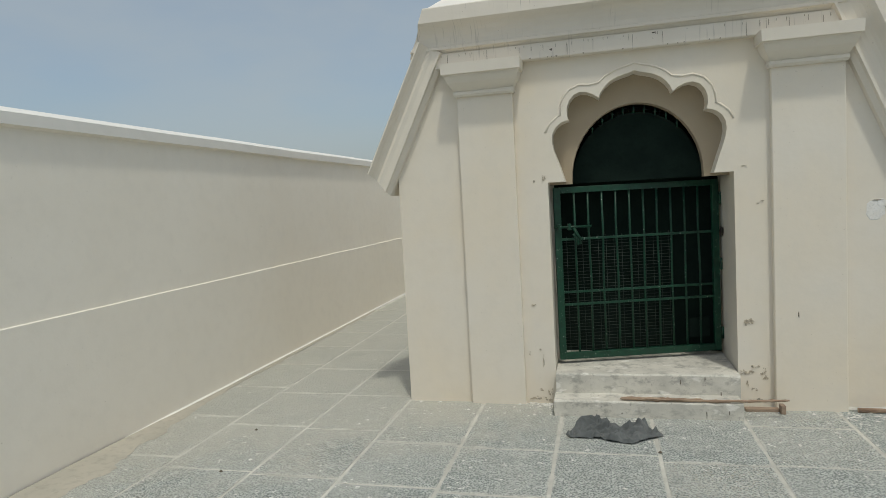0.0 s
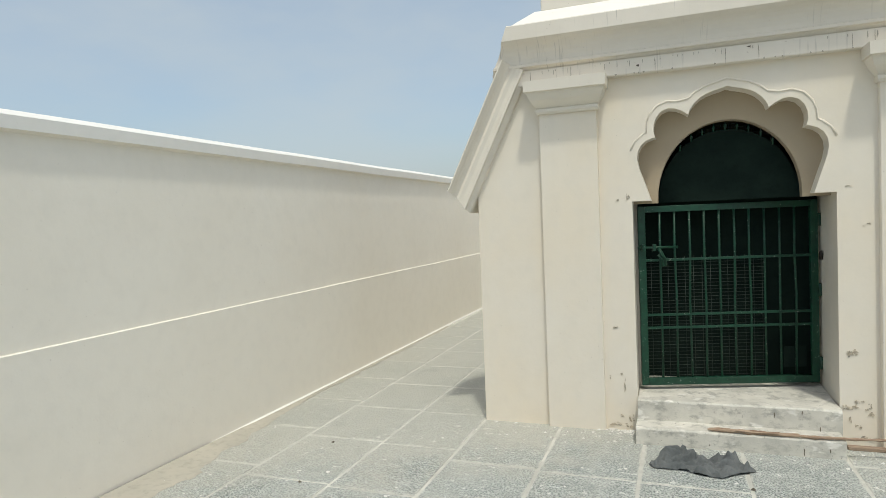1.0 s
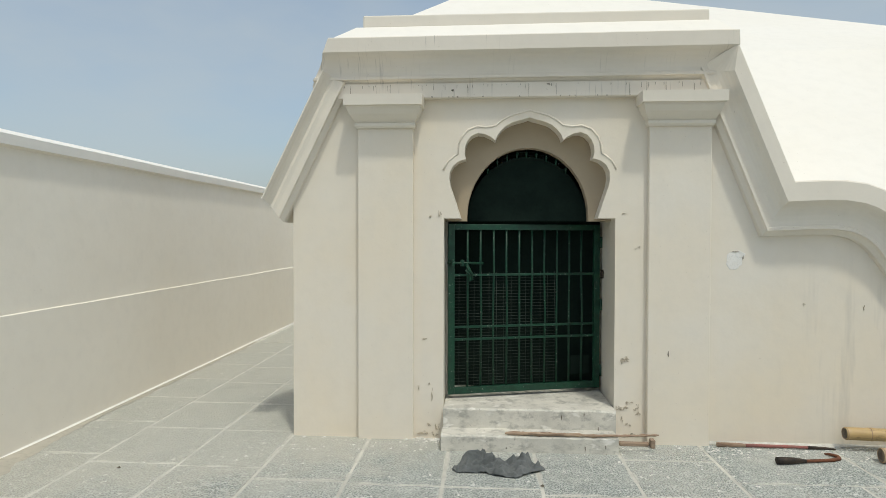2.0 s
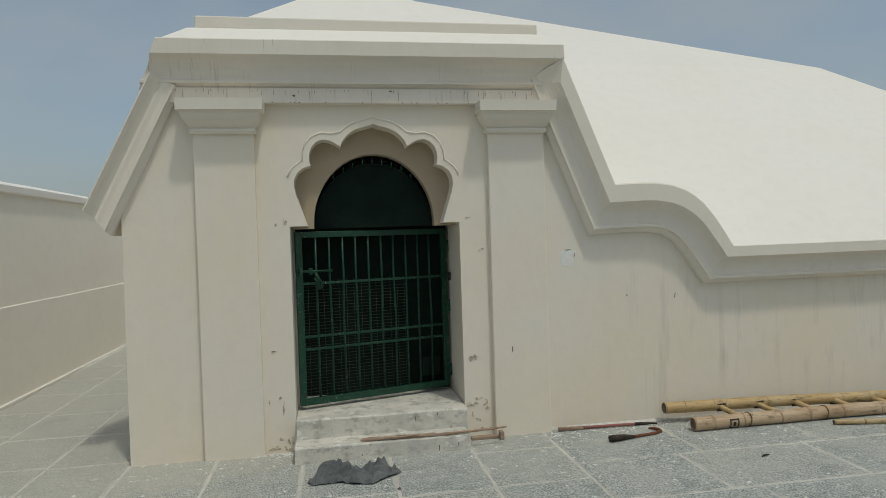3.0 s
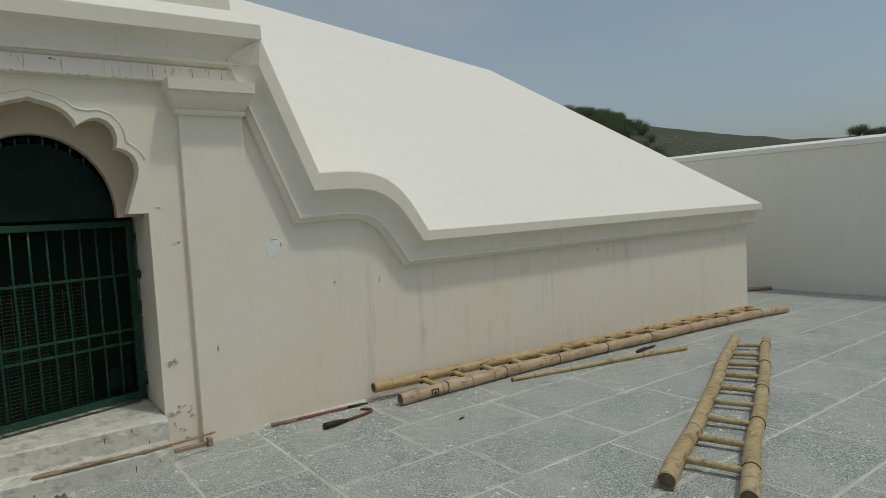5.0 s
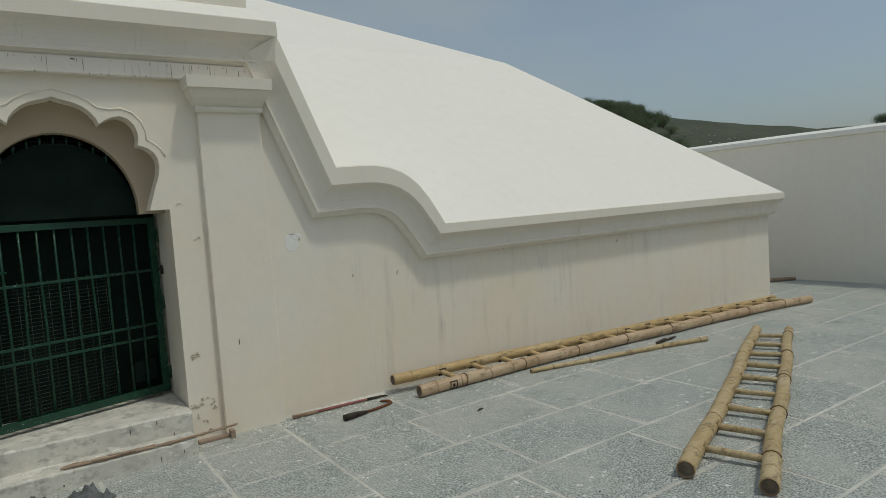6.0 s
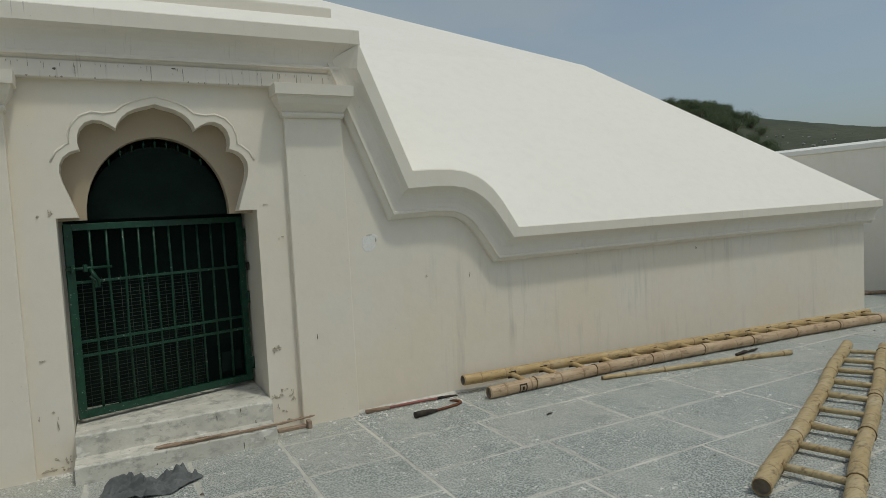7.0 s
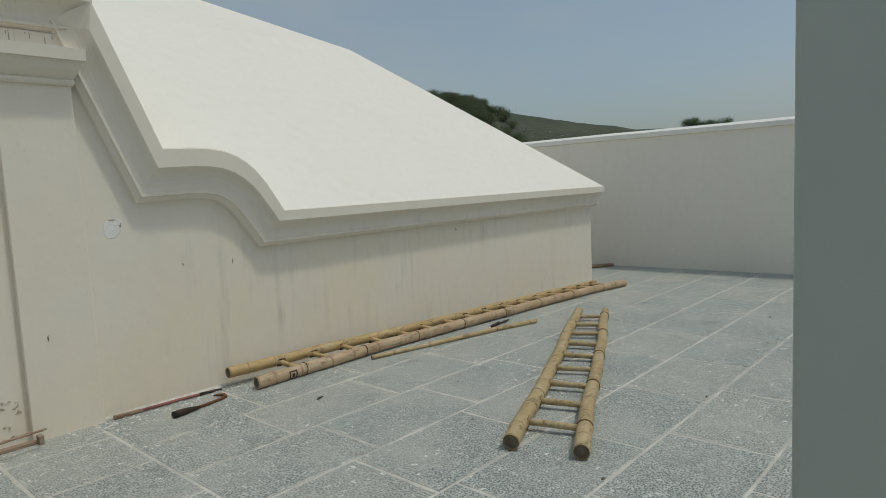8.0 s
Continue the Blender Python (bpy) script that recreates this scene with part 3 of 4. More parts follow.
# inner arch ring, set back behind the cusps
inner = [(CX - 0.455, 1.60)] + [(CX - 0.455 * math.cos(math.pi * i / 24) , 1.64 + 0.525 * math.sin(math.pi * i / 24)) for i in range(25)] + [(CX + 0.455, 1.60)]
ring = [(-0.62, 1.612), (-0.62, 2.5), (0.79, 2.5), (0.79, 1.612)]
shape = ring[:2] + ring[2:] + [(x, max(z, 1.612)) for x, z in inner[::-1]]
# tan wash, its colour deepened to carry the shade of the recess
part("inner_arch", slab_with_hole(shape, [], 0.155, 0.255), plaster("tan_niche_shade_wash", (0.41, 0.335, 0.235), (0.34, 0.275, 0.19), 0.0), building, "tan plastered inner arch ring, deepened in colour for recess shade")

# the block behind the portal
part("portal_side", box(-1.40, -1.15, 0.26, 1.95, 0.0, 2.80), WALL, building)
part("portal_side", box(1.20, 1.44, 0.26, 1.95, 0.0, 2.80), WALL, building)
part("portal_back", box(-1.15, 1.20, 1.75, 1.95, 2.2, 3.10), WALL, building)
part("portal_top", box(-1.34, 1.44, 0.20, 1.95, 2.80, 3.03), WALL, building)
part("shoulder", box(-1.68, -1.40, 0.26, 1.9, 1.25, 1.41), ROOF, building)

# steps
def worn_step(x0, x1, y0, y1, z1, seed):
    """A lime-rendered step whose nosing is chipped and rounded unevenly."""
    bm = bmesh.new()
    n = 90
    rows = []
    for i in range(n + 1):
        x = x0 + (x1 - x0) * i / n
        wear = 0.010 + 0.007 * noise.noise(Vector((x * 7, seed, 0))) + 0.012 * max(0, noise.noise(Vector((x * 23, seed, 3))))
        edge = 0.002 * noise.noise(Vector((x * 15, seed, 7)))
        rows.append([bm.verts.new(p) for p in ((x, y0, -0.05), (x, y0 + edge, z1 * 0.45), (x, y0 + edge, z1 - wear), (x, y0 + wear * 0.4 + edge, z1 - wear * 0.35), (x, y0 + wear, z1), (x, y1, z1), (x, y1, -0.05))])
    for a, b in zip(rows, rows[1:]):
        for k in range(6):
            bm.faces.new((a[k], b[k], b[k + 1], a[k + 1]))
    bm.faces.new(rows[0])
    bm.faces.new(rows[-1][::-1])
    return bm


part("step", worn_step(-0.556, 0.668, -0.280, 0.0, 0.112, 1), STONE, building, "worn lower step with grey scuffs")
part("step", worn_step(-0.550, 0.685, -0.100, 0.60, 0.252, 5), STONE, building, "worn sill step with grey scuffs")

# dark chamber behind the gate; its near-black colour stands in for interior shade
ch = part("chamber", box(-1.12, 1.17, 0.262, 3.9, 0.0, 2.78), INSIDE_SHADE, building, "unlit chamber, its shade put into the dark wall colour")
bm = bmesh.new()
bm.from_mesh(ch.data)
fr = [f for f in bm.faces if f.calc_center_median().y < 0.30]
bmesh.ops.delete(bm, geom=fr, context="FACES")
bm.to_mesh(ch.data)
bm.free()

# deep reveals either side of the gate
part("reveal", box(0.690, 0.88, 0.2605, 0.62, 0.0, 1.63), WALL, building, "pale deep door reveal")
part("reveal", box(-0.75, -0.555, 0.2605, 0.62, 0.0, 1.63), WALL, building, "pale deep door reveal")
# lintel given the same near-black colour for the shade above the gate
part("gate_lintel", box(-0.75, 0.88, 0.29, 0.62, 1.634, 1.74), INSIDE_SHADE, building)

# ---- gate, hung at the back of the reveal and standing ajar ----
gate = thing("metal_gate", "dark green barred iron gate standing ajar in the arched doorway", "gate", (0.668, 0.505, 0))
gate.rotation_euler = (0, 0, radians(15.6))
GY = 0.0
gx0, gx1, gz0, gz1 = -1.246, 0.0, 0.285, 1.592
for nm, a in (("side_rail", (gx0, gx0 + 0.050, gz0, gz1)), ("side_rail", (gx1 - 0.050, gx1, gz0, gz1)), ("top_rail", (gx0 + 0.050, gx1 - 0.050, gz1 - 0.045, gz1)), ("bottom_rail", (gx0 + 0.050, gx1 - 0.050, gz0, gz0 + 0.052))):
    part(nm, box(a[0], a[1], GY - 0.016, GY + 0.016, a[2], a[3], 0.003), GREEN, gate)
for i in range(10):
    x = gx0 + 0.05 + (gx1 - gx0 - 0.10) * (i + 1) / 11
    bend = 0.006 * math.sin(i * 2.3)
    bm = bmesh.new()
    tube_into(bm, [(x, GY, gz0 + 0.04), (x + bend, GY - 0.003, 0.9), (x - bend * 0.5, GY, 1.25), (x, GY, gz1 - 0.03)], [0.0082] * 4, 8)
    part("bar", bm, GREEN, gate)
for z in (0.705, 0.80, 1.20):
    part("cross_bar", box(gx0 + 0.04, gx1 - 0.04, GY - 0.010, GY + 0.004, z - 0.009, z + 0.009, 0.002), GREEN, gate)
bolt = bmesh.new()
tube_into(bolt, [(gx0 - 0.01, GY - 0.03, 1.295), (gx0 + 0.27, GY - 0.03, 1.292)], [0.009, 0.009], 8)
b1 = part("bolt", bolt, GREEN, gate, "sliding bolt")
for x in (gx0 + 0.03, gx0 + 0.105):
    part("bolt_keeper", box(x - 0.012, x + 0.012, GY - 0.045, GY - 0.014, 1.270, 1.318, 0.003), GREEN, b1)
bm = bmesh.new()
tube_into(bm, [(gx0 + 0.135, GY - 0.035, 1.285), (gx0 + 0.15, GY - 0.05, 1.25), (gx0 + 0.175, GY - 0.045, 1.21), (gx0 + 0.18, GY - 0.04, 1.165), (gx0 + 0.165, GY - 0.04, 1.16), (gx0 + 0.16, GY - 0.042, 1.205), (gx0 + 0.13, GY - 0.04, 1.24)], [0.012, 0.014, 0.012, 0.011, 0.011, 0.010, 0.010], 7)
part("hasp", bm, GREEN, b1, "hanging green hasp")
for z in (0.42, 0.95, 1.45):
    bm = bmesh.new()
    tube_into(bm, [(gx1 + 0.012, GY - 0.01, z - 0.045), (gx1 + 0.012, GY - 0.01, z + 0.045)], [0.014, 0.014], 8)
    part("hinge", bm, GREEN, gate)


def wire_sheet(x0, x1, z0, z1, y, pitch, shape=None):
    """A welded wire sheet as thin bars."""
    bm = bmesh.new()
    r = 0.0016
    x = x0
    while x <= x1:
        top = z1 if shape is None else shape(x)
        if top > z0:
            tube_into(bm, [(x, y, z0), (x, y, top)], [r, r], 4)
        x += pitch * 2.4
    z = z0
    while z <= z1:
        w0, w1 = x0, x1
        if shape is not None:
            xs = [x0 + (x1 - x0) * i / 80 for i in range(81)]
            ok = [q for q in xs if shape(q) > z]
            if not ok:
                z += pitch
                continue
            w0, w1 = ok[0], ok[-1]
        tube_into(bm, [(w0, y + 0.003, z), (w1, y + 0.003, z)], [r, r], 4)
        z += pitch
    return bm


tagged(part("wire_mesh", wire_sheet(gx0 + 0.03, gx1 - 0.36, gz0 + 0.04, 1.22, GY + 0.014, 0.025), WIRE, gate, "fine wire mesh behind the bars"), kind="stuff")
half_arch = lambda x: 1.62 + 0.535 * math.sqrt(max(0.0, 1 - ((x - CX) / 0.46) ** 2))
arch_net = part("arch_mesh", wire_sheet(CX - 0.45, CX + 0.45, 1.95, 2.15, 0.290, 0.022, half_arch), WIRE, None)
tagged(arch_net, "dark wire mesh filling the arched head", "wire mesh", kind="stuff")
# dark painted arch sheet with a spiked top; lower sheet stands for doorway shade
panel = thing("sheet_panel", "dark green painted arch sheet with spikes, and a dark sheet standing for doorway shade", "panel")
low = lambda x: 1.60 + 0.512 * math.sqrt(max(0.0, 1 - ((x - CX) / 0.462) ** 2))
xs = [CX - 0.455 + 0.91 * i / 40 for i in range(41)]
loop = [(-0.52, 1.615)] + [(x, max(1.616, low(x))) for x in xs] + [(0.66, 1.615)]
part("arch_sheet", slab_with_hole(loop, [], 0.275, 0.281), SHEET_AND_SHADE, panel)
# dark sheet added where the doorway has only its shaded interior
part("sheet", box(-0.552, 0.687, 0.60, 0.606, 0.253, 1.630), SHEET_AND_SHADE, panel)
for i in range(9):
    x = CX - 0.30 + 0.075 * i
    bm = bmesh.new()
    tube_into(bm, [(x, 0.270, low(x) - 0.008), (x, 0.270, low(x) + 0.015), (x, 0.270, low(x) + 0.018), (x, 0.270, low(x) + 0.05)], [0.006, 0.006, 0.012, 0.001], 6)
    part("spike", bm, GREEN, panel)
# plain dark plate put in for the hole-like patch low in the mesh
part("dark_plate", box(-0.235, -0.075, GY + 0.02, GY + 0.026, 0.39, 0.54, 0.002), SHEET_AND_SHADE, gate, "small dark plate for a hole-like patch in the mesh")


# ---- bamboo ladders ----
def ladder(label, pa, pb, ra, rb, rungs, start, stop, mat, seed, far_mat=None, cut=False, bow=(0, 0, 0)):
    """Two culms pa, pb (near and far ends) joined by rungs tied through them."""
    lad = thing("bamboo_ladder", label, "ladder", group="ladders on the paving")
    b1, at1, rad1 = bamboo(*pa, *ra, 0.36, 0.010, seed)
    b2, at2, rad2 = bamboo(*pb, *rb, 0.33, 0.010, seed + 5, bow)
    node = TAN_NODE if mat is BAMBOO_RED else BAMBOO_NODE
    part("pole", b1, [far_mat or mat, BAMBOO_CORE, node], lad)
    part("pole", b2, [mat, BAMBOO_CORE, node], lad)
    l1 = (Vector(pa[1]) - Vector(pa[0])).length
    l2 = (Vector(pb[1]) - Vector(pb[0])).length
    rnd = random.Random(seed)
    for i in range(rungs):
        t = start + (stop - start) * i / (rungs - 1)
        a, b = at1(t * l1), at2((t + rnd.uniform(-0.004, 0.004)) * l2)
        d = (b - a).normalized()
        bm = bmesh.new()
        e0, e1 = a - d * 0.02, b + d * (0.05 if i % 3 == 0 else 0.02)
        r = 0.021 * rnd.uniform(0.9, 1.1)
        tube_into(bm, [e0, e0.lerp(e1, 0.3) + Vector((0, 0, rnd.uniform(-0.003, 0.003))), e0.lerp(e1, 0.7), e1], [r, r * 1.05, r * 0.98, r], 9)
        part("rung", bm, far_mat or mat, lad)
        # dark mortise cut round the rung in the first pole
        ax = (Vector(pa[1]) - Vector(pa[0])).normalized()
        bm = bmesh.new()
        c = a + d * rad1(t * l1) * (0.98 if cut else 0.86)
        u, w = ax * (0.036 if cut else 0.027), Vector((0, 0, 1)).cross(ax).cross(ax) * -(0.024 if cut else 0.025)
        loop = [c + u + w, c + u - w, c - u - w, c - u + w, c + u + w]
        tube_into(bm, loop, [0.0085 if cut else 0.006] * 5, 5)
        part("mortise", bm, NOTCH if cut else BAMBOO_NODE, lad)
        if i % 2 == 0:
            q = at2(t * l2)
            ax = (Vector(pb[1]) - Vector(pb[0])).normalized()
            bm = bmesh.new()
            rr = rad2(t * l2) + 0.004
            sd = ax.cross(Vector((0, 0, 1))).normalized()
            up = sd.cross(ax)
            ring = [q + ax * (0.012 + 0.004 * math.sin(k)) + (sd * math.cos(k * math.pi / 6) + up * math.sin(k * math.pi / 6)) * rr for k in range(13)]
            tube_into(bm, ring, [0.0045] * 13, 5)
            part("binding", bm, ROPE, lad)
    return lad, at2, rad2


long_ladder, pole_at, pole_radius = ladder("long tan bamboo ladder lying along the foot of the wall", ((2.262, -0.090, 0.125), (7.80, -0.30, 0.058)), ((2.372, -0.310, 0.051), (7.985, -0.650, 0.050)), (0.044, 0.040), (0.050, 0.049), 16, 0.080, 0.965, BAMBOO_RED, 3, BAMBOO_GOLD, True, (0, 0.10, 0.004))
ladder("short yellow bamboo ladder lying flat on the paving", ((2.60, -2.610, 0.052), (5.99, -1.095, 0.050)), ((2.715, -2.985, 0.049), (6.16, -1.335, 0.044)), (0.050, 0.048), (0.048, 0.042), 9, 0.090, 0.925, BAMBOO, 11)

# ---- loose things on the paving ----
b, _, _ = bamboo((3.45, -0.45, 0.022), (5.42, -0.89, 0.026), 0.019, 0.026, 0.5, 0.012, 8)
tagged(part("bamboo_stick", b, [BAMBOO, BAMBOO_CORE, BAMBOO_NODE]), "thin bamboo stick lying beside the long ladder", "stick")

bm = bmesh.new()
tube_into(bm, [(5.00, -0.615, 0.016), (5.14, -0.60, 0.022), (5.18, -0.593, 0.020)], [0.014, 0.019, 0.012], 8)
knife = thing("paint_scraper", "dark scraper with a flat blade dropped on the paving", "tool")
part("handle", bm, IRON, knife)
bm = bmesh.new()
tube_into(bm, [(5.18, -0.593, 0.014), (5.29, -0.575, 0.012), (5.39, -0.555, 0.010)], [0.010, 0.026, 0.010], 6)
for v in bm.verts:
    v.co.z = 0.011 + (v.co.z - 0.011) * 0.3
part("blade", bm, IRON, knife)

saw = thing("iron_rod", "thin rod with faded red paint lying by the wall", "rod")
bm = bmesh.new()
tube_into(bm, [(1.405, -0.055, 0.016), (1.54, -0.062, 0.017), (1.60, -0.064, 0.016)], [0.017, 0.016, 0.012], 8)
part("grip", bm, WOOD, saw, "bare wooden grip")
bm = bmesh.new()
tube_into(bm, [(1.60, -0.064, 0.016), (1.86, -0.074, 0.018), (2.02, -0.08, 0.016)], [0.012, 0.011, 0.010], 8)
part("shaft", bm, REDPAINT, saw, "faded red shaft")
bm = bmesh.new()
tube_into(bm, [(2.02, -0.08, 0.016), (2.14, -0.085, 0.014), (2.20, -0.097, 0.012)], [0.012, 0.010, 0.006], 8)
part("tip", bm, IRON, saw)

hook = thing("sickle", "small hooked sickle with a dark socket handle", "tool")
bm = bmesh.new()
tube_into(bm, [(1.67, -0.395, 0.026), (1.70, -0.392, 0.027), (1.78, -0.38, 0.024), (1.87, -0.36, 0.016)], [0.026, 0.026, 0.022, 0.012], 8)
part("handle", bm, IRON, hook)
bm = bmesh.new()
tube_into(bm, [(1.87, -0.36, 0.016), (1.98, -0.335, 0.013), (2.07, -0.315, 0.012), (2.125, -0.285, 0.012), (2.135, -0.245, 0.013), (2.105, -0.21, 0.014), (2.07, -0.20, 0.014)], [0.011, 0.011, 0.012, 0.013, 0.012, 0.010, 0.005], 8)
part("blade", bm, RUST, hook, "rusty curved blade")

bm = bmesh.new()
r = random.Random(15)
for side, lift, x0, x1, fat in ((0.0, 0.0, -0.11, 0.95, 1.0), (0.016, 0.004, -0.10, 0.42, 0.62), (-0.012, 0.007, 0.05, 0.30, 0.45)):
    line, fats = [], []
    for k in range(41):
        x = x0 + (x1 - x0) * k / 40
        y = -0.256 - 0.012 * math.sin((x + 0.11) * 2.6) + max(0, x - 0.6) * 0.09 + side
        line.append((x, y + 0.003 * noise.noise(Vector((x * 14, side * 90, 0))), 0.126 + lift + 0.004 * noise.noise(Vector((x * 9, 4, side * 50)))))
        fats.append(fat * (0.0125 - 0.004 * max(0, x - 0.3)) * (0.8 + 0.45 * noise.noise(Vector((x * 22, 1, side * 40))) + (0.35 if k in (9, 23, 31) else 0)) * (0.5 if k in (0, 40) else 1))
    tube_into(bm, line, fats, 8)
tagged(part("wooden_stick", bm, WOOD), "long rough wooden stick lying on the lower step", "stick")
tagged(part("wood_offcut", box(0.715, 0.925, -0.095, -0.045, 0.0, 0.022, 0.004), OLD_BOARD), "short brown board lying beside the steps", "board")
tagged(part("wood_block", box(0.925, 0.955, -0.135, -0.075, 0.0, 0.058, 0.004), OLD_BOARD), "small wooden block at the foot of the wall", "block")
bm = bmesh.new()
tube_into(bm, [(2.49, -0.935, 0.008), (2.52, -0.92, 0.010), (2.56, -0.915, 0.007)], [0.004, 0.007, 0.003], 6)
tagged(part("wood_chip", bm, IRON), "small dark chip on the paving", "chip")
bm = bmesh.new()
tube_into(bm, [(8.75, 1.05, 0.03), (9.78, 0.42, 0.03)], [0.028, 0.028], 10)
tagged(part("pipe_length", bm, [WOOD]), "grey length of pole lying by the far wall", "pole")


def crumpled_cloth():
    """A dropped cloth: an angular outline, broad sharp-backed folds, two raised corners."""
    bm = bmesh.new()
    n_ring, n_seg = 64, 220
    outline = [(0.285, 0.02), (0.30, -0.05), (0.19, -0.115), (0.10, -0.185), (-0.03, -0.15), (-0.09, -0.10), (-0.27, -0.095), (-0.30, -0.04), (-0.22, 0.07), (-0.13, 0.125), (-0.06, 0.085), (0.0, 0.12), (0.10, 0.075), (0.19, 0.13), (0.225, 0.085)]
    folds = [(0.185, 0.045, 1.1, 0.13, 0.075, 0.085), (-0.15, 0.045, 0.75, 0.13, 0.075, 0.080), (-0.02, 0.055, 0.15, 0.15, 0.05, 0.055), (-0.17, -0.045, 0.1, 0.09, 0.03, 0.034)]
    def radius(a):
        d = Vector((math.cos(a), math.sin(a)))
        best = 0.05
        for p, q in zip(outline, outline[1:] + outline[:1]):
            ex, ey = q[0] - p[0], q[1] - p[1]
            det = d.x * -ey + ex * d.y
            if abs(det) > 1e-9:
                s = (p[0] * -ey + ex * p[1]) / det
                t = (d.x * p[1] - d.y * p[0]) / det
                if s > 0 and -1e-6 <= t <= 1 + 1e-6:
                    best = max(best, s)
        return best
    rings = []
    for j in range(n_ring + 1):
        f = j / n_ring
        row = []
        for i in range(n_seg):
            a = 2 * math.pi * i / n_seg
            rr = radius(a) * f
            x, y = math.cos(a) * rr, math.sin(a) * rr
            w = Vector((noise.noise(Vector((x * 9, y * 9, 1))), noise.noise(Vector((x * 9, y * 9, 8))), 0)) * 0.022
            h = 0.012
            for cx, cy, ang, ln, wd, ht in folds:
                dx, dy = x + w.x - cx, y + w.y - cy
                al = dx * math.cos(ang) + dy * math.sin(ang)
                ac = -dx * math.sin(ang) + dy * math.cos(ang) + 1.2 * al * al
                tent = max(0.0, 1 - abs(ac) / (wd if ac > 0 else wd * 0.6)) * max(0.0, 1 - (al / ln) ** 2)
                h += 0.75 * ht * tent
            # gathered ridges with sharp backs, broad ones crossed by small creases
            q = Vector((x * 7.5 + w.x * 30, y * 11 + w.y * 30, 2.0))
            broad = (1 - abs(noise.noise(q)) * 1.9)
            turn = 0.7 + 1.6 * noise.noise(Vector((x * 2.6, y * 2.6, 4)))
            u, v = x * math.cos(turn) + y * math.sin(turn), y * math.cos(turn) - x * math.sin(turn)
            crease = 1 - abs(noise.noise(Vector((u * 8, v * 30, 9)))) * 2.2
            h += 0.034 * max(0.0, broad) ** 1.6 + 0.036 * max(0.0, crease) ** 1.5
            h = min(max(h - 0.030, 0.002), 0.095)
            h *= min(1.0, (1 - f) * 9 + 0.25)
            row.append(bm.verts.new((x, y, 0.004 + h)))
            if j == 0:
                break
        rings.append(row)
    for i in range(n_seg):
        bm.faces.new((rings[0][0], rings[1][i], rings[1][(i + 1) % n_seg])).smooth = True
    for a, b in zip(rings[1:], rings[2:]):
        for i in range(n_seg):
            k = (i + 1) % n_seg
            bm.faces.new((a[i], b[i], b[k], a[k])).smooth = True
    ob = part("cloth", bm, CLOTH)
    ob.location = (-0.165, -0.575, 0)
    ob.rotation_euler = (0, 0, 0.06)
    sol = ob.modifiers.new("thickness", "SOLIDIFY")
    sol.thickness, sol.offset = 0.003, 0
    return tagged(ob, "crumpled dark grey cloth dropped before the steps", "cloth")


crumpled_cloth()


# ---- wear on the plaster ----
def scar(name, x, z, w, h, mat, seed, y=0.0, label="", ragged=0.45):
    """A shallow irregular scab or chip on the wall face."""
    r = random.Random(seed)
    bm = bmesh.new()
    n = 18
    ring = []
    for i in range(n):
        a = 2 * math.pi * i / n
        k = 1.1 - ragged + ragged * r.random() + ragged * 0.33 * math.sin(3 * a + seed)
        ring.append((x + math.cos(a) * w / 2 * k, z + math.sin(a) * h / 2 * k))
    lo = [bm.verts.new((px, y + 0.002, pz)) for px, pz in ring]
    hi = [bm.verts.new((x + (px - x) * 0.88, y - 0.0022, z + (pz - z) * 0.88)) for px, pz in ring]
    for i in range(n):
        bm.faces.new((lo[i], lo[(i + 1) % n], hi[(i + 1) % n], hi[i]))
    bm.faces.new(hi)
    part(name, bm, mat, building, label)


scar("filler_patch", 1.53, 1.325, 0.12, 0.135, FILLER, 1, 0, "white filler patch", 0.16)
scar("filler_patch", 1.57, 1.372, 0.07, 0.05, FILLER, 2, -0.0015, "", 0.2)
scar("plaster_chip", 1.545, 1.392, 0.07, 0.008, DRIP, 4, -0.003)
scar("plaster_chip", 1.592, 1.352, 0.010, 0.04, DRIP, 3, -0.003)
scars = [(-0.585, 1.672, 0.03, 0.05), (-0.655, 1.648, 0.022, 0.02), (0.767, 0.608, 0.055, 0.035), (0.748, 0.596, 0.025, 0.04), (0.80, 0.285, 0.05, 0.02), (0.855, 0.222, 0.045, 0.035), (0.748, 0.235, 0.05, 0.035), (0.72, 0.25, 0.03, 0.03), (0.78, 0.255, 0.025, 0.02), (0.86, 0.262, 0.02, 0.03), (0.752, 1.664, 0.03, 0.008), (0.862, 1.42, 0.02, 0.012), (0.835, 1.41, 0.014, 0.01), (-0.696, 0.738, 0.035, 0.012), (-0.742, 0.376, 0.012, 0.03), (-0.64, 0.33, 0.01, 0.10), (-0.66, 0.40, 0.016, 0.02), (-0.70, 0.04, 0.08, 0.03), (-0.62, 0.03, 0.05, 0.03), (-0.60, 0.09, 0.03, 0.05), (-0.66, 0.10, 0.03, 0.02), (0.79, 0.13, 0.035, 0.02), (0.84, 0.06, 0.05, 0.03), (0.745, 0.17, 0.02, 0.03), (2.43, 1.0, 0.012, 0.035), (2.02, 1.02, 0.02, 0.014), (5.2, 1.02, 0.02, 0.03), (3.6, 1.10, 0.012, 0.03)]
for i, (x, z, w, h) in enumerate(scars):
    r = random.Random(200 + i)
    for k in range(7):
        f = r.uniform(0.2, 0.62)
        scar("plaster_chip", x + r.uniform(-0.5, 0.5) * w, max(0.012, z + r.uniform(-0.5, 0.5) * h), w * f, h * f, (CRUMB, CRUMB, CRUMB, DRIP)[k % 4], 10 + i * 7 + k, -0.0007 * k, "", 0.7)
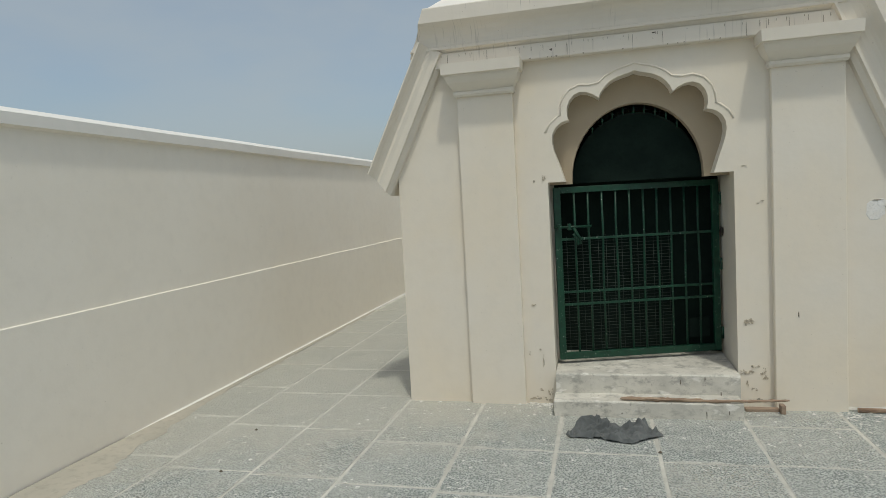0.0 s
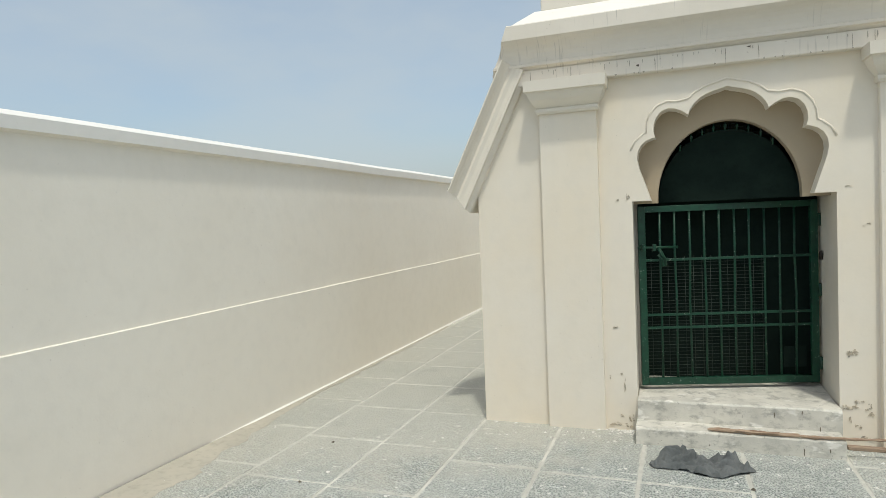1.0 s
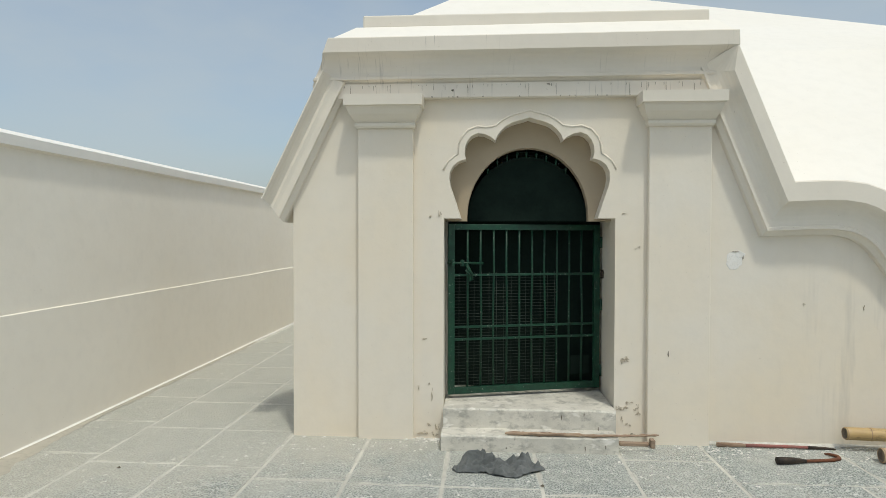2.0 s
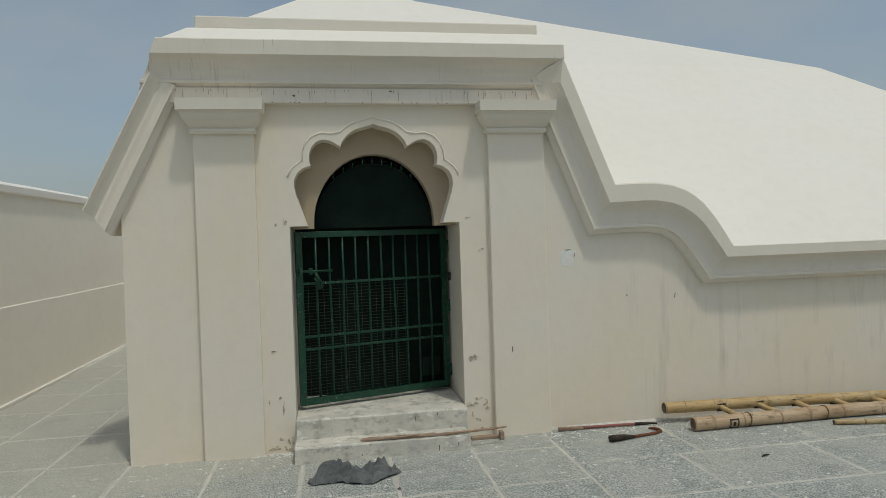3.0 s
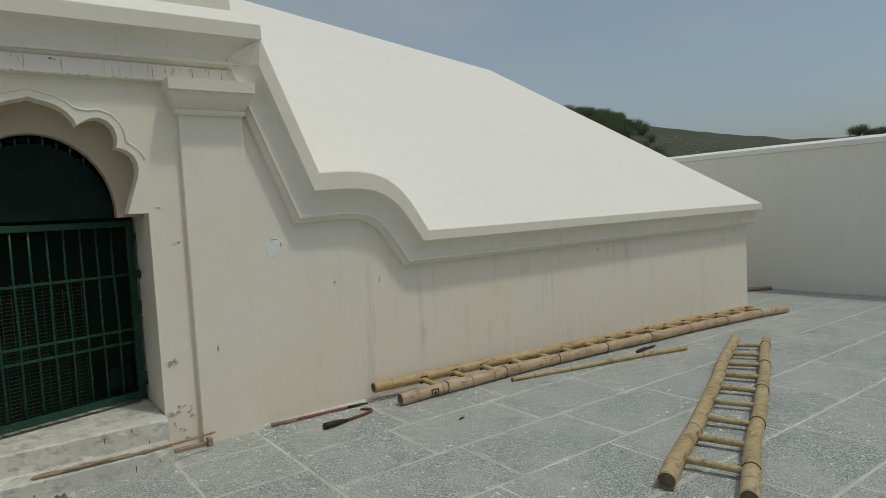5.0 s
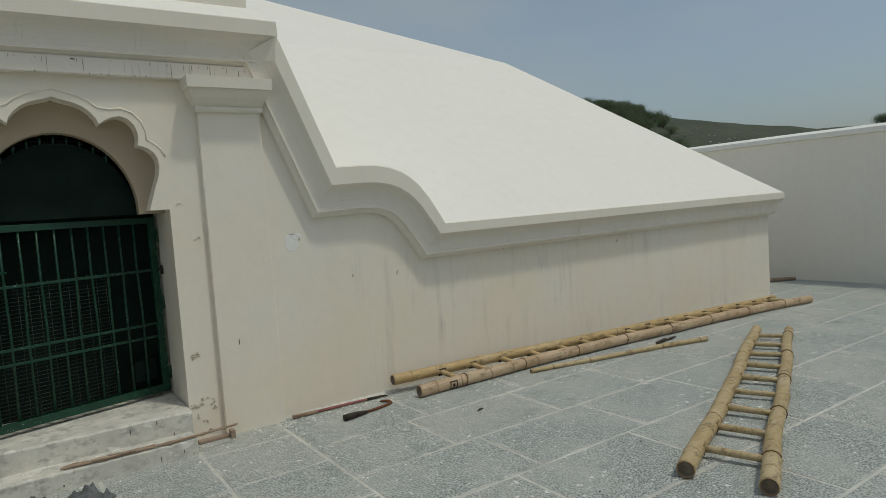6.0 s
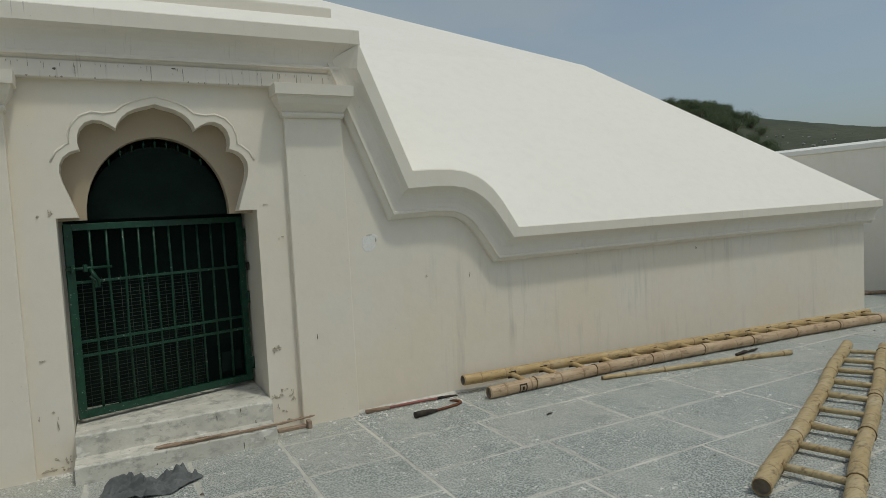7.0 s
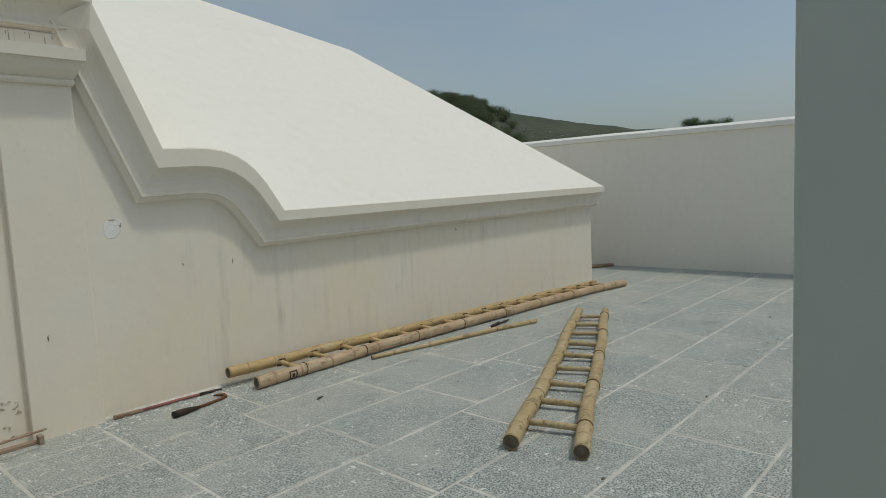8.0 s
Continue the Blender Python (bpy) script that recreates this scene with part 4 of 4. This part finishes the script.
scar("plaster_chip", 1.06, 0.655, 0.010, 0.05, STAIN, 60, -0.05)
scar("plaster_chip", 0.195, 2.59, 0.028, 0.010, STAIN, 61, -0.066)
scar("plaster_chip", -0.489, 2.553, 0.022, 0.018, STAIN, 62, -0.066)
bm = bmesh.new()
tube_into(bm, [(0.682, 0.44, 1.17), (0.680, 0.43, 1.21), (0.676, 0.425, 1.23)], [0.012, 0.018, 0.008], 6)
part("latch_stub", bm, IRON, building, "rusty latch stub in the jamb")

r = random.Random(90)
for k in range(70):
    # rain drips below the bead, a few long ones, and crumbs on the band's lower edge
    x = r.uniform(-1.30, 1.42)
    ln = r.choice((0.015, 0.022, 0.03, 0.045, 0.095))
    z = 2.600 - ln / 2 - r.uniform(0, 0.006)
    if k % 4 == 0:
        z, ln = 2.506, 0.012
    scar("drip_stain", x, z, r.uniform(0.003, 0.006) * (2.5 if k % 4 == 0 else 1), ln, DRIP, 300 + k, -0.067)
for x, z, y, w, h in ((0.30, 0.20, -0.102, 0.006, 0.05), (0.46, 0.225, -0.102, 0.006, 0.03), (0.56, 0.12, -0.102, 0.007, 0.05), (-0.10, 0.03, -0.282, 0.01, 0.012), (0.44, 0.035, -0.282, 0.007, 0.05), (0.58, 0.05, -0.282, 0.006, 0.03)):
    scar("step_crack", x, z, w, h, STAIN, 400 + round(x * 50), y)

# stamp burnt into the long ladder's pole
bm = bmesh.new()
for k in range(7):
    a0 = radians(58 + 13 * k)
    if 1 < k < 5:
        cells = ((0.280, 0.291), (0.346, 0.357), (0.307, 0.330))
    else:
        cells = ((0.280, 0.291), (0.346, 0.357)) if k in (1, 5) else ((0.280, 0.357),)
    for s0, s1 in cells:
        q = []
        for ss, aa in ((s0, a0), (s1, a0), (s1, a0 + radians(13)), (s0, a0 + radians(13))):
            q.append(bm.verts.new(pole_at(ss) + Vector((0, -math.sin(aa), math.cos(aa))) * pole_radius(ss) * 1.03))
        bm.faces.new(q)
part("stamp", bm, NOTCH, long_ladder, "dark square stamp")

# lime spilt along the foot of the wall
bm = bmesh.new()
rows = []
for i in range(121):
    x = 1.36 + 6.8 * i / 120
    w = min(1, (x - 1.355) * 4) * (0.024 if x < 2.25 else 0.009) + (0.018 if x < 2.25 else 0.004) * noise.noise(Vector((x * 4, 0, 0))) + (0.03 if x < 2.3 else 0) * max(0, noise.noise(Vector((x * 9, 3, 0))))
    rows.append([bm.verts.new((x, 0.001, 0.022 + 0.008 * noise.noise(Vector((x * 6, 5, 0))))), bm.verts.new((x, -w * 0.5, 0.012)), bm.verts.new((x, -w, 0.002))])
for a, b in zip(rows, rows[1:]):
    for j in range(2):
        bm.faces.new((a[j], a[j + 1], b[j + 1], b[j]))
tagged(part("lime_fillet", bm, LIME), "white lime spilt along the foot of the wall", "lime spill", kind="stuff")

bm = bmesh.new()
r = random.Random(77)
for k in range(900):
    if k >= 620:
        x, y = r.uniform(1.3, 2.45) if k < 800 else r.uniform(2.4, 4.2), -abs(r.gauss(0.0, 0.17)) - 0.03
        y -= 0.35 if x > 2.4 else 0
    elif k < 260:
        x, y = r.uniform(-1.6, 2.4), -abs(r.gauss(0.02, 0.22)) - 0.03
    elif k < 360:
        x, y = r.uniform(-0.75, -0.56), -abs(r.gauss(0, 0.06)) - 0.01
    else:
        x, y = r.uniform(-3.3, 5.5), r.uniform(-2.6, -0.2)
    if -0.58 < x < 0.7 and y > -0.31:
        continue
    sz = r.choice((0.003, 0.005, 0.007, 0.011)) * r.uniform(0.7, 1.3)
    a = r.uniform(0, 6.28)
    top = bm.verts.new((x, y, 0.003 + sz * 0.5))
    ring = [bm.verts.new((x + math.cos(a + t) * sz * r.uniform(0.6, 1.4), y + math.sin(a + t) * sz * r.uniform(0.6, 1.2), 0.002)) for t in (0, 1.3, 2.5, 3.8, 5.0)]
    for i in range(5):
        bm.faces.new((ring[i], ring[(i + 1) % 5], top))
tagged(part("lime_flakes", bm, PATCHMAT), "white lime flakes scattered over the paving", "flakes", kind="stuff")
bm = bmesh.new()
for k in range(34):
    x, y = r.uniform(-2.8, 8.5), r.uniform(-3.2, -0.3)
    if -0.6 < x < 0.75 and y > -0.35:
        continue
    sz = r.uniform(0.005, 0.013)
    a = r.uniform(0, 6.28)
    top = bm.verts.new((x, y, 0.002 + sz))
    ring = [bm.verts.new((x + math.cos(a + t) * sz * r.uniform(0.6, 1.8), y + math.sin(a + t) * sz, 0.001)) for t in (0, 1.3, 2.5, 3.8, 5.0)]
    for i in range(5):
        bm.faces.new((ring[i], ring[(i + 1) % 5], top))
tagged(part("dark_crumbs", bm, STAIN), "small dark crumbs on the paving", "crumbs", kind="stuff")

# blown sand along the west wall
bm = bmesh.new()
rows = []
for i in range(261):
    y = -5.5 + 9.5 * i / 260
    fade = 0.85 if y < -1.5 else max(0.16, 0.85 - (y + 1.5) * 0.4)
    w = (0.30 + 0.16 * noise.noise(Vector((0, y * 1.6, 0))) + 0.09 * noise.noise(Vector((0, y * 5, 0))) + 0.06 * noise.noise(Vector((0, y * 19, 0)))) * max(0.02, fade)
    rows.append([bm.verts.new((WEST + 0.031, y, 0.03 * max(0.1, fade))), bm.verts.new((WEST + 0.031 + w * 0.4, y, 0.012)), bm.verts.new((WEST + 0.031 + w, y, 0.0015))])
for a, b in zip(rows, rows[1:]):
    for j in range(2):
        bm.faces.new((a[j], a[j + 1], b[j + 1], b[j])).smooth = True
tagged(part("sand_drift", bm, SAND), "pale sand blown against the foot of the wall", "sand", kind="stuff")

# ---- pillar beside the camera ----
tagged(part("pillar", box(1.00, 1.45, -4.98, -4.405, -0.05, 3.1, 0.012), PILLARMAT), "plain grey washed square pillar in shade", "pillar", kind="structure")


# ---- hill and scrub ----
def hill():
    bm = bmesh.new()
    rows = []
    prof = [(20, 0.02), (34, 0.155), (42, 0.142), (47.8, 0.132), (50.8, 0.122), (53.2, 0.110), (59.1, 0.088), (64.8, 0.070), (72, 0.062), (82, 0.03), (95, 0.01)]
    na, nd = 120, 30
    for i in range(na + 1):
        az = 20 + 75 * i / na
        for (a0, e0), (a1, e1) in zip(prof, prof[1:]):
            if a0 <= az <= a1:
                e = e0 + (e1 - e0) * (az - a0) / (a1 - a0)
                break
        row = []
        for j in range(nd + 1):
            t = j / nd
            d = 60 + 130 * t
            k = min(1.0, t / 0.55)
            z = -0.2 + (1.6 + 131.5 * e) * (k * k * (3 - 2 * k)) * (1 if t < 0.55 else 1 - 0.3 * (t - 0.55))
            z += 0.35 * noise.noise(Vector((az * 0.5, d * 0.1, 0))) * k
            r = radians(az)
            row.append(bm.verts.new((d * math.sin(r), -4.7 + d * math.cos(r), z)))
        rows.append(row)
    where = [[tuple(v.co) for v in row] for row in rows]
    for a, b in zip(rows, rows[1:]):
        for j in range(nd):
            bm.faces.new((a[j], a[j + 1], b[j + 1], b[j])).smooth = True
    return tagged(part("hill", bm, HILLMAT), "scrubby brown-green hillside with pale rocks", "hill", kind="structure"), where


hill_ob, hill_rows = hill()


def shrub(seed, h):
    rnd = random.Random(seed)
    s = thing("shrub", "low dark green thorn shrub on the hillside", "shrub", group="hillside shrubs")
    bm = bmesh.new()
    tips = []
    for k in range(6):
        a = rnd.uniform(0, 6.28)
        tip = Vector((math.cos(a) * h * rnd.uniform(0.3, 0.7), math.sin(a) * h * rnd.uniform(0.3, 0.7), h * rnd.uniform(0.5, 0.85)))
        tube_into(bm, [(0, 0, -0.3), tip * 0.5 + Vector((0, 0, h * 0.1)), tip], [0.09, 0.06, 0.02], 5)
        tips.append(tip)
    part("trunk", bm, BARK, s)
    bm = bmesh.new()
    for k in range(2600):
        c = tips[k % 6] + Vector((rnd.gauss(0, 0.24), rnd.gauss(0, 0.24), rnd.gauss(-0.10, 0.20))) * h
        if c.z < 0.02:
            c.z = abs(c.z) + 0.05
        sz = h * rnd.uniform(0.014, 0.034)
        m = Euler((rnd.uniform(0, 6), rnd.uniform(0, 6), rnd.uniform(0, 6))).to_matrix()
        q = [bm.verts.new(c + m @ Vector(p) * sz) for p in ((-1, -0.5, 0), (1, -0.5, 0.2), (0.8, 0.6, 0), (-0.7, 0.6, 0.2))]
        bm.faces.new(q)
    for k in range(170):
        c = tips[k % 6] + Vector((rnd.gauss(0, 0.26), rnd.gauss(0, 0.26), rnd.uniform(-0.1, 0.12))) * h
        up = Vector((rnd.gauss(0, 0.35), rnd.gauss(0, 0.35), 1)).normalized() * h * rnd.uniform(0.18, 0.52)
        sd = Vector((rnd.uniform(-1, 1), rnd.uniform(-1, 1), 0)).normalized() * h * 0.009
        bm.faces.new([bm.verts.new(p) for p in (c - sd, c + sd, c + up + sd * 0.4, c + up - sd * 0.4)])
    part("crown", bm, LEAF, s)
    return s


kinds = [shrub(1, 1.25), shrub(2, 0.95), shrub(3, 1.45)]
rnd = random.Random(4)
spots = [(44.5 + 0.24 * i, rnd.uniform(0.43, 0.55)) for i in range(33)] + [(rnd.uniform(44, 52.5), rnd.uniform(0.2, 0.5)) for _ in range(70)] + [(rnd.uniform(50.5, 54.5), rnd.uniform(0.15, 0.42)) for _ in range(34)] + [(rnd.uniform(51.5, 55.5), rnd.uniform(0.08, 0.26)) for _ in range(36)] + [(69.3 + 0.38 * i, 0.47) for i in range(9)]
while len(spots) < 300:
    az, t = rnd.uniform(45, 57), rnd.uniform(0.06, 0.46)
    if az < 51.0 + (0.46 - t) * 15:
        spots.append((az, t))
for i, (az, t) in enumerate(spots):
    place = pose(*hill_rows[round((az - 20) / 75 * 120)][round(t * 30)], 0, 0, rnd.uniform(0, 360)) @ Matrix.Scale(rnd.uniform(0.6, 1.15), 4)
    if i < 3:
        kinds[i].matrix_basis = place
    else:
        copy_thing(kinds[i % 3], place)
bm = bmesh.new()
for k in range(340):
    az, t = (rnd.uniform(54.5, 60), rnd.uniform(0.10, 0.36)) if k % 2 else (rnd.uniform(55, 58.5), rnd.uniform(0.10, 0.24))
    c = Vector(hill_rows[round((az - 20) / 75 * 120)][round(t * 30)]) + Vector((rnd.uniform(-3, 3), rnd.uniform(-3, 3), -0.1))
    r = rnd.choice((0.06, 0.1, 0.15, 0.2, 0.27))
    g = bmesh.ops.create_icosphere(bm, subdivisions=1, radius=r)["verts"]
    for v in g:
        v.co = Vector((v.co.x * rnd.uniform(0.5, 1.7), v.co.y * rnd.uniform(0.5, 1.5), v.co.z * rnd.uniform(0.3, 0.9))) + c
tagged(part("hillside_rocks", bm, ROCK), "pale rocks scattered over the hillside", "rocks", kind="stuff")


# ---- paving slabs ----
def slab_mesh():
    """A unit slab with softened top edges; each slab scales it."""
    bm = bmesh.new()
    lo = [bm.verts.new((x, y, -0.03)) for x, y in ((-0.5, -0.5), (0.5, -0.5), (0.5, 0.5), (-0.5, 0.5))]
    mid = [bm.verts.new((x, y, -0.003)) for x, y in ((-0.5, -0.5), (0.5, -0.5), (0.5, 0.5), (-0.5, 0.5))]
    top = [bm.verts.new((x * 0.985, y * 0.985, 0.0)) for x, y in ((-0.5, -0.5), (0.5, -0.5), (0.5, 0.5), (-0.5, 0.5))]
    for a, b in ((lo, mid), (mid, top)):
        for i in range(4):
            bm.faces.new((a[i], a[(i + 1) % 4], b[(i + 1) % 4], b[i]))
    bm.faces.new(top)
    return finish("paving_slab", bm, TILE)


SLAB = slab_mesh()
rnd = random.Random(21)
far_slabs = bmesh.new()
count = 0


def slab(x0, x1, y0, y1):
    global count
    g = 0.010
    cx, cy, w, l = (x0 + x1) / 2, (y0 + y1) / 2, x1 - x0 - 2 * g, y1 - y0 - 2 * g
    if w < 0.05 or l < 0.05:
        return
    near = -3.6 < cy < 5.2
    if near and count < 300:
        ob = new("paving_slab", SLAB)
        ob.parent = floor
        ob.location = (cx, cy, 0.001 + rnd.uniform(-0.0015, 0.0015))
        ob.scale = (w, l, 1)
        ob.rotation_euler = (rnd.uniform(-0.0015, 0.0015), rnd.uniform(-0.0015, 0.0015), rnd.uniform(-0.004, 0.004))
        count += 1
    else:
        vs = [far_slabs.verts.new((cx + sx * w / 2, cy + sy * l / 2, 0.0)) for sx, sy in ((-1, -1), (1, -1), (1, 1), (-1, 1))]
        lo = [far_slabs.verts.new(v.co - Vector((0, 0, 0.03))) for v in vs]
        far_slabs.faces.new(vs)
        for i in range(4):
            far_slabs.faces.new((vs[i], lo[i], lo[(i + 1) % 4], vs[(i + 1) % 4]))


# columns that run past the portal and down the west passage
cols = [(-3.41, -2.88, -0.49, 15.5), (-2.88, -2.26, -0.64, 15.5), (-2.26, -1.69, -0.67, 15.5), (-1.69, -1.10, -0.86, 0), (-1.10, -0.505, -0.90, 0), (-0.505, 0.09, -0.91, 0), (0.09, 0.675, -0.99, 0), (0.675, 1.285, -0.37, 0)]
for x0, x1, joint, y_end in cols:
    step = 0.75 if y_end else 0.61
    y = joint
    while y > SOUTH:
        slab(x0, x1, y - step, y)
        y -= step
    y = joint
    while y < y_end:
        slab(x0, x1, y, min(y + (step if y_end else 1.1), y_end))
        y += step if y_end else 1.1
# courses that run along the wall to the east
rowsy = [0.0, -0.735, -1.34, -1.945, -2.595, -3.20, -3.79, -4.37, -4.95, -5.55, -6.15, -6.75, -7.35, -7.95]
first = [2.19, 2.01, 2.19, 2.93, 3.06, 3.36, 2.9, 3.2, 2.7, 3.1, 2.8, 3.3, 2.9]
for (ya, yb), f in zip(zip(rowsy, rowsy[1:]), first):
    xs = [f + 0.94 * k for k in range(-3, 10)]
    xs = [1.285] + [x for x in xs if 1.5 < x < EAST - 0.3] + [EAST]
    for a, b in zip(xs, xs[1:]):
        slab(a, b, yb, ya)
y = 0.0
while y < 12:
    slab(X1 + 0.01, EAST, y, y + 0.8)
    y += 0.8
tagged(part("far_slabs", far_slabs, TILE_FAR, floor), kind="stuff")
